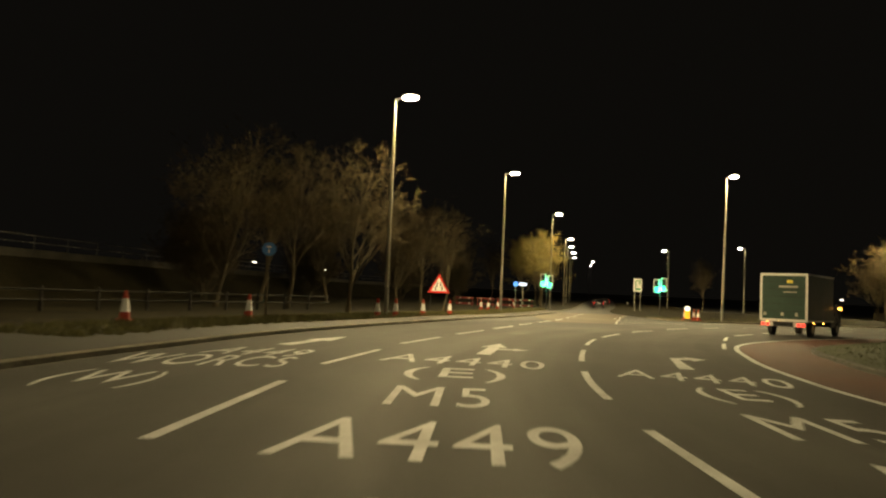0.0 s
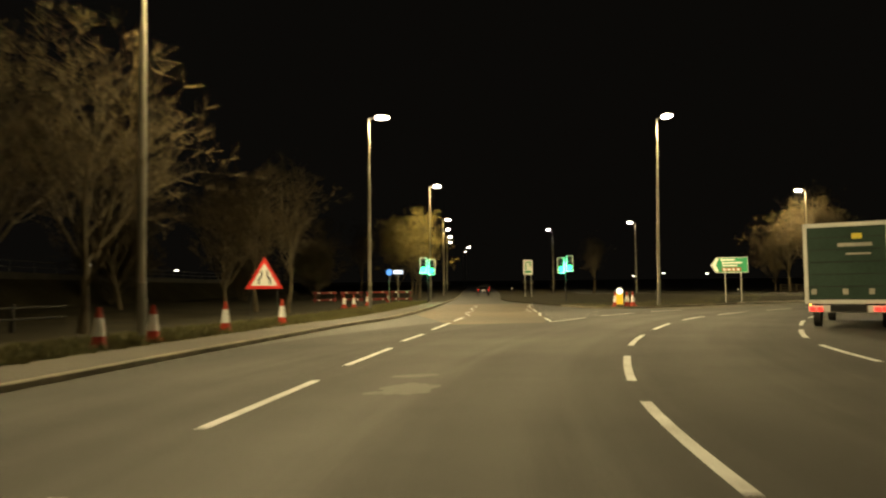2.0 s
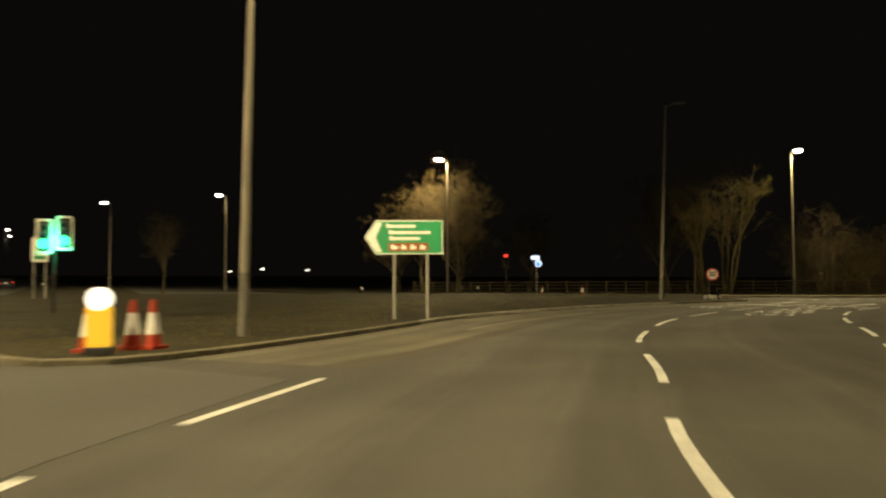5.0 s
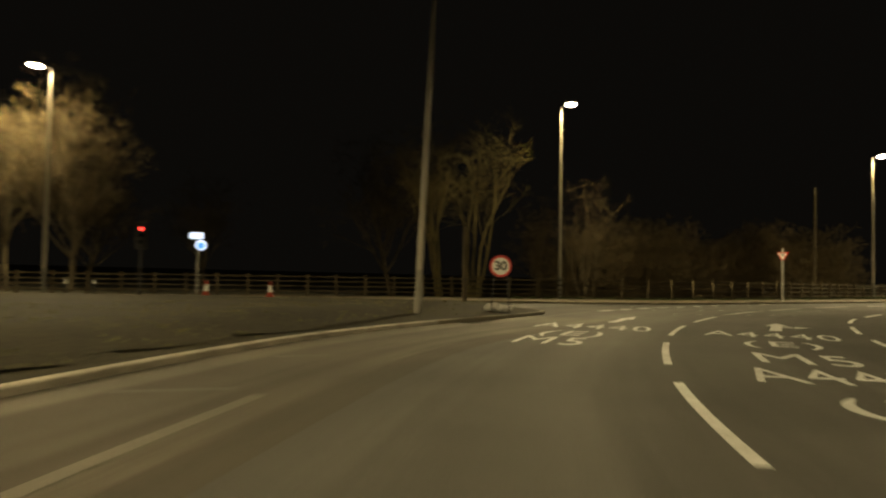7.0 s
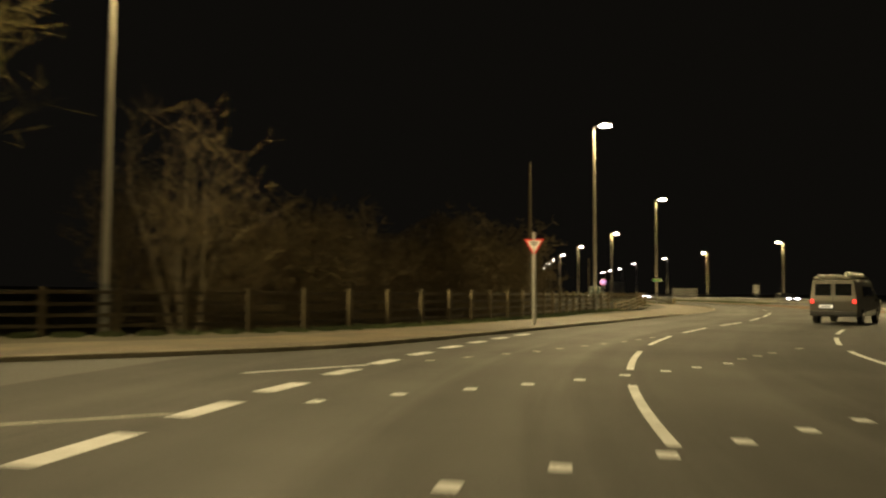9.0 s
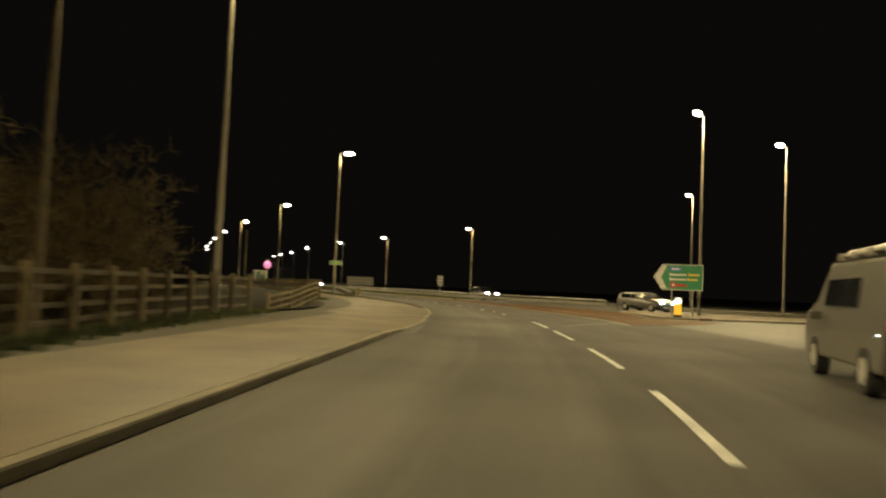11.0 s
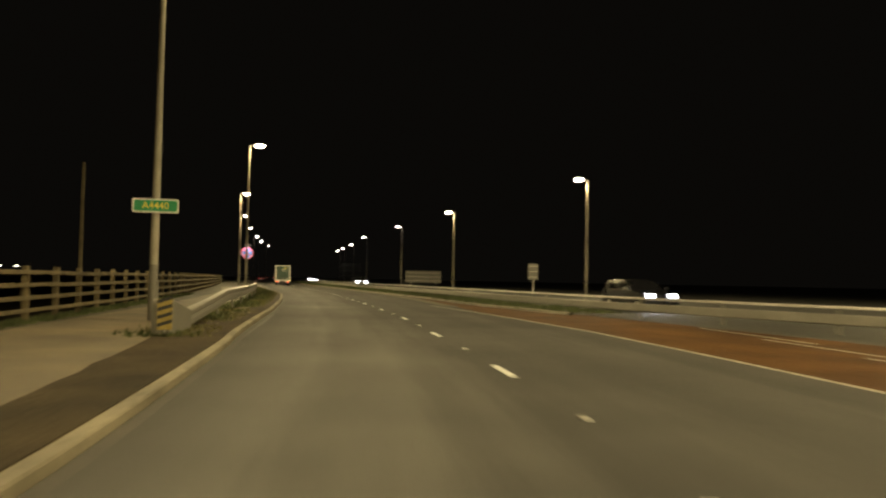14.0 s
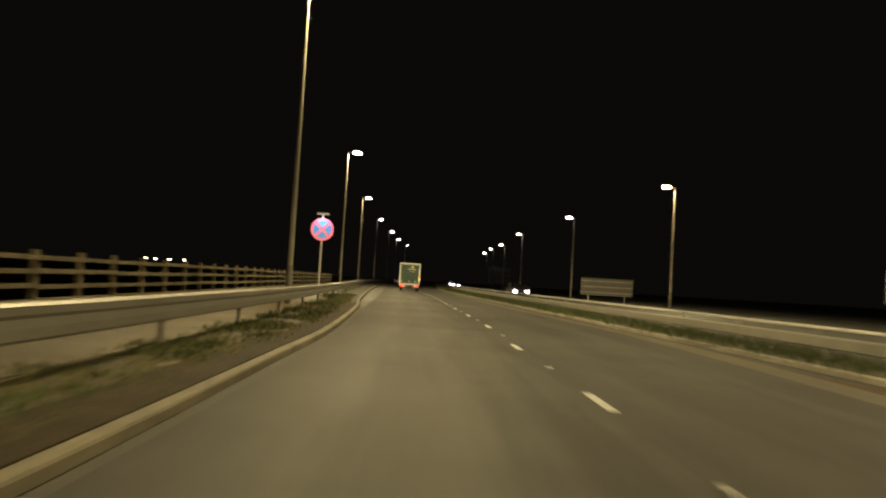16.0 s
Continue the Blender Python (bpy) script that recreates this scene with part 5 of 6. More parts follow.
def signal(x, y, tx, ty, heads, lens, lit_index, label, z=0.1, white=True, step=0.14):
    """Traffic signal heads side by side on a post, with white-bordered backing boards."""
    sig = thing("traffic_signal", facing(x, y, tx, ty, z), label, "traffic light")
    tube("post", (0, 0.1, -0.1), (0, 0.1, 3.2), 0.057, 0.057, BLACK_PLASTIC, sig)
    for k in range(heads):
        cx = (k - (heads - 1) / 2) * 0.74
        dz = step * (k if step > 0 else k - 1)
        board = polygon_plate("backing_board", rounded(0.62, 1.4, 0.08, cx, 3.1 + dz), 0.015, WHITE_SHEET if white else BLACK_PLASTIC, sig)
        polygon_plate("black_field", rounded(0.44, 1.22, 0.08, cx, 3.1 + dz), 0.003, BLACK_PLASTIC, board, -0.017)
        bm = bmesh.new()
        add_box(bm, cx, -0.11, 3.1 + dz, 0.3, 0.2, 1.0, 0.03)
        head = part("head", bm, BLACK_PLASTIC, sig)
        for j in range(3):
            cz = 3.1 + dz + 0.32 - 0.32 * j
            # a lit green lens is enlarged to stand for the glow round it
            polygon_plate("lens", disc((0.19 if white else 0.09) if j == lit_index else 0.1, 20, cx, cz), 0.01, lens if j == lit_index else GLASS_DARK, head, -0.212)
            bm = bmesh.new()
            made = add_tube(bm, (cx, -0.22, cz), (cx, -0.36, cz + 0.01), 0.125, 0.125, 14)
            bmesh.ops.delete(bm, geom=[f for f in bm.faces if len(f.verts) > 4 or f.calc_center_median().z < cz - 0.03], context="FACES")
            part("visor", bm, BLACK_PLASTIC, head)
    return sig


def fill_boards(x, y, tx, ty, z, colour, watts):
    """An added green spot before a signal, shining back to brighten its boards."""
    data = bpy.data.lights.new("board_fill", "SPOT")
    data.energy, data.color, data.spot_size, data.shadow_soft_size = watts, colour, radians(150), 0.1
    d = Vector((tx - x, ty - y, 0)).normalized()
    ob = new("board_fill", data)
    ob.matrix_basis = look((x + d.x * 0.5, y + d.y * 0.5, z), (x - d.x * 3, y - d.y * 3, z + 0.5))


fill_boards(11.1, 82.3, 4, 30, 2.9, (0.05, 1.0, 0.4), 200.0)
fill_boards(23.0, 79.8, 5, 30, 2.9, (0.05, 1.0, 0.4), 200.0)
signal(11.35, 82.3, 4, 30, 2, SIGNAL_GREEN, 2, "pair of traffic signal heads showing green beside the exit road", step=-0.14)
signal(23.0, 79.8, 5, 30, 2, SIGNAL_GREEN, 2, "pair of traffic signal heads showing green on the splitter verge")
signal(60.8, 92.6, 34, 61, 1, SIGNAL_RED, 0, "traffic signal head showing red on the joining road", white=False)
sign = thing("lit_sign", facing(65.4, 93.4, 34, 61, 0.1), "small lit white and blue signs on one post", "road sign")
tube("post", (0, 0.04, -0.05), (0, 0.04, 3.6), 0.05, 0.05, GALVANISED, sign)
polygon_plate("panel", rounded(0.75, 0.36, 0.05, -0.1, 3.36), 0.02, LIT_SIGN, sign)
polygon_plate("panel", disc(0.3, 28, 0.15, 2.84), 0.02, LIT_SIGN, sign, -0.003)
polygon_plate("blue_panel", disc(0.2, 28, 0.15, 2.8), 0.02, LIT_BLUE, sign, -0.008)
sign = thing("lit_sign", facing(8.6, 86.2, 2, 30, 0.1), "lit blue round sign and white arrow sign on posts", "road sign")
for px in (-0.22, 0.58):
    tube("post", (px, 0.04, -0.05), (px, 0.04, 3.0), 0.04, 0.04, GALVANISED, sign)
polygon_plate("panel", disc(0.28, 28, -0.22, 2.75), 0.02, LIT_BLUE, sign)
polygon_plate("panel", rounded(0.86, 0.32, 0.05, 0.58, 2.77), 0.02, LIT_SIGN, sign)


def board_back(x, y, tx, ty, w, h, low, label, mat=SIGN_BACK, legs=2):
    sign = thing("sign_board", facing(x, y, tx, ty, 0.0), label, "road sign")
    panel = polygon_plate("panel", rounded(w, h, 0.06, 0, low + h / 2), 0.03, mat, sign)
    for k in range(3):
        polygon_plate("stiffener", [(-w / 2 + 0.05, low + h * (k + 0.5) / 3 - 0.03), (w / 2 - 0.05, low + h * (k + 0.5) / 3 - 0.03), (w / 2 - 0.05, low + h * (k + 0.5) / 3 + 0.03), (-w / 2 + 0.05, low + h * (k + 0.5) / 3 + 0.03)], 0.03, GALVANISED, panel, -0.031)
    for k in range(legs):
        px = 0 if legs == 1 else (k / (legs - 1) - 0.5) * 0.7 * w
        tube("post", (px, 0.08, -0.05), (px, 0.08, low + h), 0.07, 0.07, GALVANISED, sign)
    return sign


board_back(255.3, 14.1, 165, 39, 6.0, 2.0, 0.75, "back of a wide aluminium road sign beyond the barrier")
board_back(365.9, 11.1, 165, 39, 6.0, 4.6, 1.4, "back of a tall aluminium road sign far along the bridge")
board_back(201.6, 15.6, 150, 41, 0.95, 1.6, 1.45, "grey rectangular sign back on a single post", legs=1)


def bollard(x, y, tx, ty, label):
    b = thing("lit_bollard", facing(x, y, tx, ty, 0.1), label, "traffic bollard")
    box("base", (0, 0, 0.06), (0.42, 0.3, 0.16), BLACK_PLASTIC, b, 0.03)
    box("body", (0, 0, 0.46), (0.38, 0.24, 0.66), BOLLARD_YELLOW, b, 0.05, label="glowing yellow body")
    bm = bmesh.new()
    add_tube(bm, (0, -0.12, 0.92), (0, 0.12, 0.92), 0.19, 0.19, 24)
    part("top", bm, BOLLARD_WHITE, b, "glowing white round top")
    return b


bollard(19.3, 59.4, 9, 40, "internally lit yellow bollard with a white round top")
bollard(121.55, 32.82, 106, 51, "internally lit yellow bollard beside the direction sign")

# striped hazard marker at the barrier's end
hazard = thing("hazard_marker", facing(146.12, 44.76, 130, 44.6, 0.1) @ Matrix.Scale(0.85, 4), "small yellow and black striped hazard marker at the barrier end", "hazard marker")
tube("post", (0, 0.04, -0.05), (0, 0.04, 0.8), 0.03, 0.03, GALVANISED, hazard, 8)
plate_bm = bmesh.new()
add_box(plate_bm, 0, 0, 0.5, 0.32, 0.02, 0.66, 0.004)
DULL_YELLOW = material("faded_yellow_plate", (0.30, 0.23, 0.06), 0.6, 0, 0.3, 3.0, 30.0)
hazard_plate = part("panel", plate_bm, DULL_YELLOW, hazard)
for k in range(4):
    z0 = 0.22 + 0.17 * k
    bm = bmesh.new()
    vs = [bm.verts.new((u, -0.013, w)) for u, w in ((-0.155, z0), (0.155, z0 + 0.1), (0.155, z0 + 0.18), (-0.155, z0 + 0.08))]
    bm.faces.new(vs)
    part("black_stripe", bm, BLACK_PLASTIC, hazard_plate)

# ---- cones ----


def make_cone():
    c = thing("traffic_cone", pose(0, 0, 0), "red traffic cone with a white reflective sleeve on the verge", "traffic cone", "cones along the verge")
    bm = bmesh.new()
    add_box(bm, 0, 0, 0.03, 0.34, 0.34, 0.06, 0.015)
    part("base", bm, CONE_ORANGE, c)
    bm = bmesh.new()
    add_tube(bm, (0, 0, 0.06), (0, 0, 0.22), 0.14, 0.115, 20)
    part("body", bm, CONE_ORANGE, c)
    bm = bmesh.new()
    add_tube(bm, (0, 0, 0.54), (0, 0, 0.73), 0.068, 0.038, 20)
    part("tip", bm, CONE_ORANGE, c)
    bm = bmesh.new()
    add_tube(bm, (0, 0, 0.22), (0, 0, 0.54), 0.117, 0.07, 20)
    part("sleeve", bm, SLEEVE_WHITE, c, "white reflective sleeve")
    return c


cone = make_cone()
CONES = [(-9.0, 21.6), (-7.0, 27.6), (-2.85, 34.1), (-2.15, 36.0), (-0.95, 40.0), (0.5, 43.9), (3.5, 66.6), (4.1, 66.2), (8.0, 84), (20.05, 60.1), (20.35, 59.95), (19.3, 60.05), (5.6, 75.0), (65.2, 92.5), (66.9, 89.4)]
cone.matrix_basis = pose(CONES[0][0], CONES[0][1], 0.105) @ Matrix.Diagonal((1.08, 1.08, 1.2, 1))
for i, (x, y) in enumerate(CONES[1:]):
    copy_thing(cone, pose(x, y, 0.105 if x < 25 else 0.1, 0, 0, 23 * i))


def make_marker():
    m = thing("reflector_post", pose(0, 0, 0), "short dark marker post with a white reflector top", "marker post", "marker posts on the verge")
    box("post", (0, 0, 0.3), (0.13, 0.1, 0.62), BLACK_PLASTIC, m, 0.01)
    box("reflector", (0, 0, 0.70), (0.24, 0.14, 0.24), WHITE_SHEET, m, 0.02, label="white reflective cap")
    return m


marker = make_marker()
MARKERS = [(60.55, 98.0), (61.45, 96.9), (54.0, 104.5), (36.9, 150.0)]
marker.matrix_basis = pose(MARKERS[0][0], MARKERS[0][1], 0.1, 0, 0, 40)
for x, y in MARKERS[1:]:
    copy_thing(marker, pose(x, y, 0.1 + rise(x, y), 0, 0, 40 if x < 100 else 90))


def make_work_barrier():
    b = thing("roadworks_barrier", pose(0, 0, 0), "dull red plastic roadworks barrier with small white patches", "barrier", "roadworks barriers")
    for s in (-0.85, 0.85):
        box("foot", (s, 0, 0.05), (0.12, 0.5, 0.1), BLACK_PLASTIC, b, 0.02)
        box("upright", (s, 0, 0.55), (0.07, 0.06, 1.0), DULL_RED, b, 0.01)
    for z, m in ((0.95, DULL_RED), (0.35, DULL_RED)):
        board = box("plank", (0, 0, z), (2.0, 0.05, 0.2), m, b, 0.012)
        for k in range(2):
            box("white_stripe", (-0.5 + 1.0 * k, -0.028, z), (0.16, 0.01, 0.1), WHITE_SHEET, board, 0.002)
    return b


wb = make_work_barrier()
wb.matrix_basis = pose(7.0, 83.2, 0.105, 0, 0, 8)
for x, y, a in ((4.8, 82.8, 6), (9.2, 83.8, 14), (2.5, 82.5, 5)):
    copy_thing(wb, pose(x, y, 0.105, 0, 0, a))

# poles
for x, y, h, r, lean in ((107.85, 63.6, 10.5, 0.11, 0.5), (170.0, 50.8, 7.5, 0.10, -0.6), (59.5, 73.7, 3.1, 0.09, 0.4)):
    p = tube("pole", (0, 0, -0.1), (0, 0, h), r, r * 0.75, BARK, None, 10)
    p.matrix_basis = pose(x, y, land(x, y), 0, lean, 0)
    tagged(p, "bare brown timber pole standing behind the road edge", "pole")

# long raised bank with a railing beyond the west verge
bank = thing("bank_wall", pose(0, 0, 0), "long pale concrete wall with a railing on a raised bank", "wall")
wall_line = curve([(-26, 8), (-24, 30), (-20, 60), (-14, 95), (-4, 150)], 2.0)
ribbon("wall", wall_line, [(0.3, 2.2), (0.3, 2.75), (0.0, 2.75), (0.0, 2.2)], OLD_CONCRETE, bank)
ribbon("bank_earth", wall_line, [(0.3, 2.3), (-0.1, 2.3), (-3.5, 0.1)], BARE_VERGE, bank)
for z in (3.1, 3.5):
    ribbon("rail", wall_line, [(0.18, z), (0.18, z + 0.05), (0.12, z + 0.05), (0.12, z), (0.18, z)], SIGN_BACK, bank)
for s in np.arange(1, measure_line(wall_line)[-1], 3.0):
    q = piece(wall_line, s, s + 0.1)
    tube("rail_post", (q[0][0] - 0.15, q[0][1], 2.7), (q[0][0] - 0.15, q[0][1], 3.55), 0.03, 0.03, SIGN_BACK, bank, 6)
# low timber rail in front of it
rail = thing("low_fence", pose(0, 0, 0), "low old timber rail fence behind the cones", "fence")
low = curve([(-17, 16), (-13, 27), (-9.5, 36), (-6, 46)], 0.5)
for s in np.arange(0.2, measure_line(low)[-1] - 2.5, 2.5):
    a, b = piece(low, s, s + 0.05)[0], piece(low, s + 2.5, s + 2.55)[0]
    box("post", (a[0], a[1], 0.5), (0.1, 0.1, 0.95), DARK_RAIL, rail, 0.01)
    for z in (0.5, 0.85):
        tube("rail", (a[0], a[1], z), (b[0], b[1], z), 0.035, 0.035, DARK_RAIL, rail, 6)

# ---- vehicles ----


def hull(name, profile, width, mat, parent, inset=0.12, waist=0.95, bevel=0.05, label=""):
    """A body from its side outline (ahead, height), narrower above the waist."""
    bm = bmesh.new()
    half = width / 2

    def x_at(z):
        return half if z <= waist else half - inset * min(1.0, (z - waist) / 0.6)

    lft = [bm.verts.new((-x_at(z), y, z)) for y, z in profile]
    rgt = [bm.verts.new((x_at(z), y, z)) for y, z in profile]
    bm.faces.new(lft)
    bm.faces.new(rgt[::-1])
    for i in range(len(profile)):
        bm.faces.new((lft[i], lft[i - 1], rgt[i - 1], rgt[i]))
    bmesh.ops.recalc_face_normals(bm, faces=bm.faces[:])
    bmesh.ops.bevel(bm, geom=bm.edges[:], offset=bevel, segments=2, affect="EDGES", profile=0.6, clamp_overlap=True)
    for f in bm.faces:
        f.smooth = f.calc_area() < 0.05
    return part(name, bm, mat, parent, label)


def wheel(parent, x, y, r, w=0.2):
    s = 1 if x > 0 else -1
    bm = bmesh.new()
    add_tube(bm, (x - s * w, y, r), (x, y, r), r, r * 0.97, 24)
    tyre = part("wheel", bm, RUBBER, parent)
    bm = bmesh.new()
    add_tube(bm, (x - s * 0.03, y, r), (x + s * 0.012, y, r), r * 0.62, r * 0.55, 16)
    part("rim", bm, GALVANISED, tyre)


def lamps(parent, name, mat, xs, y, z, w, h, d=0.05):
    for x in xs:
        box(name, (x, y, z), (w, d, h), mat, parent, 0.012)


def make_truck(m, label):
    t = thing("box_truck", m, label, "truck")
    box("chassis", (0, 2.6, 0.58), (0.9, 5.4, 0.2), BLACK_PLASTIC, t, 0.02)
    body = box("box_body", (0, 2.15, 1.86), (2.14, 4.3, 2.26), TRUCK_GREEN, t, 0.03)
    bm = bmesh.new()
    for x in (-1.05, 1.05):
        add_box(bm, x, 0.0, 1.86, 0.11, 0.09, 2.3, 0.02)
    for z in (0.76, 2.96):
        add_box(bm, 0, 0.0, z, 2.14, 0.09, 0.12, 0.02)
    part("rear_frame", bm, WHITE_PAINT, body, "white painted rear frame")
    for x in (-1.07, 1.07):
        box("roof_edge", (x, 2.15, 2.98), (0.06, 4.3, 0.08), WHITE_PAINT, body, 0.015)
        box("sill", (x, 2.15, 0.76), (0.05, 4.3, 0.08), WHITE_PAINT, body, 0.015)
    rear = box("rear_door", (0, -0.02, 1.86), (1.98, 0.04, 2.06), TRUCK_GREEN, body, 0.01)
    for z in (1.2, 1.55, 1.9, 2.25, 2.6):
        box("door_rib", (0, -0.045, z), (1.96, 0.012, 0.02), BLACK_PLASTIC, rear, 0.003)
    box("emblem", (0.28, -0.05, 2.62), (0.26, 0.012, 0.16), YELLOW_SHEET, rear, 0.004)
    box("lettering_bar", (0.22, -0.05, 2.38), (0.86, 0.012, 0.10), DIRTY_WHITE, rear, 0.003)
    box("lettering_bar", (0.30, -0.05, 2.12), (0.62, 0.012, 0.05), DIRTY_WHITE, rear, 0.003)
    for x in (-0.86, -0.05, 0.6):
        box("label_patch", (x, -0.05, 1.05), (0.14, 0.012, 0.16), DIRTY_WHITE, rear, 0.003)
    bumper = box("rear_bumper", (0, 0.0, 0.56), (2.05, 0.12, 0.2), WHITE_PAINT, t, 0.02)
    lamps(bumper, "tail_lamp", TAIL_RED, (-0.72, -0.92, 0.72, 0.92), -0.075, 0.56, 0.14, 0.11)
    box("number_plate", (-0.1, -0.075, 0.56), (0.6, 0.03, 0.15), PLATE_GLOW, bumper, 0.01)
    box("lettering_bar", (-0.1, -0.095, 0.56), (0.46, 0.01, 0.07), BLACK_PLASTIC, bumper, 0.003)
    cab = hull("cab", [(4.35, 0.45), (4.35, 2.2), (4.75, 2.3), (5.35, 1.75), (6.1, 1.35), (6.2, 0.9), (6.2, 0.45)], 1.98, DARK_PAINT, t, 0.18, 1.2, 0.06)
    for x in (-1.0, 1.0):
        mirror = box("mirror", (x * 1.15, 5.2, 1.55), (0.18, 0.1, 0.34), BLACK_PLASTIC, cab, 0.03)
        box("indicator", (x * 1.18, 5.1, 1.42), (0.16, 0.05, 0.09), INDICATOR if x > 0 else GLASS_DARK, mirror, 0.01)
        box("side_window", (x * 0.93, 4.9, 1.7), (0.02, 0.65, 0.42), GLASS_DARK, cab, 0.02)
        box("marker_lamp", (x * 1.08, 1.0, 0.66), (0.03, 0.1, 0.05), INDICATOR, t, 0.01)
        box("marker_lamp", (x * 1.08, 2.6, 0.66), (0.03, 0.1, 0.05), INDICATOR, t, 0.01)
        for y in (1.15, 5.35):
            wheel(t, x * 1.0, y, 0.35)
        bm = bmesh.new()
        add_box(bm, x * 0.95, 1.15, 0.72, 0.25, 0.9, 0.05, 0.02)
        part("mudguard", bm, BLACK_PLASTIC, t)
        box("head_lamp", (x * 0.75, 6.18, 0.85), (0.32, 0.08, 0.18), HEADLAMP, cab, 0.03)
    return t


make_truck(pose(16.5, 36.5, 0.0, 0, 0, -42), "white-framed box delivery truck with dark green rear door on the roundabout")
make_truck(pose(249, 37.6, 0.0, 0, 0, -91), "white-framed box delivery truck far ahead on the bridge")


def make_car(m, label, paint, kind="car", tail=True, head=False):
    """An estate, a van or a hatchback by its side outline; ahead is +y."""
    if kind == "van":
        prof, w, waist, wheels, r = [(-2.4, 0.35), (-2.45, 1.0), (-2.35, 1.92), (1.0, 1.95), (1.75, 1.3), (2.4, 1.05), (2.5, 0.7), (2.45, 0.35)], 1.92, 1.05, (-1.55, 1.6), 0.34
        glass = [(-0.3, 1.0, 1.2, 1.66), (-1.0, -0.4, 1.2, 1.66)]
    elif kind == "estate":
        prof, w, waist, wheels, r = [(-2.2, 0.4), (-2.3, 0.95), (-2.0, 1.38), (-1.55, 1.46), (0.1, 1.48), (1.1, 1.0), (2.15, 0.84), (2.3, 0.58), (2.2, 0.35)], 1.82, 0.98, (-1.35, 1.4), 0.34
        glass = [(-1.8, -0.8, 1.0, 1.34), (-0.72, 0.25, 1.0, 1.36)]
    else:
        prof, w, waist, wheels, r = [(-1.95, 0.35), (-2.0, 0.9), (-1.6, 1.4), (-0.2, 1.45), (0.85, 0.98), (1.85, 0.8), (2.0, 0.35)], 1.72, 0.9, (-1.25, 1.3), 0.31
        glass = [(-1.4, -0.5, 0.98, 1.3), (-0.42, 0.35, 0.98, 1.32)]
    c = thing({"van": "van", "estate": "estate_car"}.get(kind, "hatchback_car"), m, label, "van" if kind == "van" else "car")
    body = hull("body", prof, w, paint, c, 0.14, waist, 0.06)
    back, front, top = min(p[0] for p in prof), max(p[0] for p in prof), max(p[1] for p in prof)
    for s in (-1, 1):
        for y0, y1, z0, z1 in glass:
            box("side_window", (s * (w / 2 - 0.075), (y0 + y1) / 2, (z0 + z1) / 2), (0.05, y1 - y0, z1 - z0), GLASS_DARK, body, 0.02, (0, -s * 9, 0))
        for y in wheels:
            wheel(c, s * (w / 2 + 0.01), y, r)
        box("mirror", (s * (w / 2 + 0.1), 0.75 if kind != "van" else 1.1, 1.05), (0.2, 0.1, 0.15), paint, body, 0.03)
        if tail:
            box("tail_lamp", (s * (w / 2 - 0.13), back + 0.01, 1.0 if kind == "van" else 0.86), (0.11, 0.1, 0.15 if kind == "van" else 0.14), TAIL_RED, body, 0.02)
        box("head_lamp", (s * (w / 2 - 0.3), front - 0.1, 0.74), (0.34, 0.14, 0.15), HEADLAMP if head else GLASS_DARK, body, 0.03)
    if kind == "van":
        for s in (-1, 1):
            box("rear_window", (s * 0.4, -2.40, 1.5), (0.64, 0.05, 0.52), GLASS_DARK, body, 0.02, (-6, 0, 0))
        box("door_seam", (0, -2.42, 1.15), (0.02, 0.05, 1.4), BLACK_PLASTIC, body)
        rack = box("roof_rack", (0, -0.7, 2.06), (1.5, 2.9, 0.04), GALVANISED, c, 0.01)
        for y in (-2.0, -1.1, -0.2, 0.6):
            box("rack_bar", (0, y, 2.03), (1.62, 0.06, 0.12), GALVANISED, rack, 0.01)
        for x in (-0.55, -0.1):
            tube("ladder_rail", (x, -2.55, 2.13), (x, 1.0, 2.13), 0.035, 0.035, GALVANISED, rack, 8)
        tube("pipe_carrier", (0.55, -2.45, 2.17), (0.55, 0.7, 2.17), 0.09, 0.09, WHITE_PAINT, rack, 14)
    else:
        box("rear_window", (0, back + 0.16, top - 0.3), (w - 0.5, 0.05, 0.34), GLASS_DARK, body, 0.02, (-18, 0, 0))
    box("windscreen", (0, (prof[-4][0] + prof[-5][0]) / 2 + 0.03, (prof[-4][1] + prof[-5][1]) / 2 + 0.03), (w - 0.42, 0.03, 0.75), GLASS_DARK, body, 0.02, (-math.degrees(math.atan2(abs(prof[-5][0] - prof[-4][0]), abs(prof[-5][1] - prof[-4][1]))) * -1, 0, 0))
    box("rear_bumper", (0, back + 0.02, 0.48), (w - 0.1, 0.16, 0.2), BLACK_PLASTIC, body, 0.04)
    plate = box("number_plate", (0 if kind != "van" else -0.28, back - 0.03, 0.78), (0.52, 0.03, 0.12), PLATE_GLOW if tail else DIRTY_WHITE, body, 0.01)
    box("lettering_bar", (0 if kind != "van" else -0.28, back - 0.05, 0.78), (0.4, 0.01, 0.06), BLACK_PLASTIC, plate, 0.002)
    return c


GREY_PAINT = material("grey_van_paint", (0.115, 0.11, 0.095), 0.4, 0.3, 0.15, 2.0, 20.0, coat=0.4)
make_car(pose(94.9, 50.2, 0, 0, 0, -127), "dirty grey van with a loaded roof rack and lit tail lamps", GREY_PAINT, "van")
make_car(pose(136.4, 23.9, 0, 0, 0, 100), "silver estate car with headlamps on behind the barrier", SILVER_PAINT, "estate", tail=False, head=True)
make_car(pose(163, 25.6, 0, 0, 0, 91), "dark hatchback on the opposite carriageway", DARK_PAINT, "hatch", tail=False, head=True)
make_car(pose(246, 26.3, 0, 0, 0, 90), "oncoming car with bright headlamps on the bridge", DARK_PAINT, "estate", tail=False, head=True)
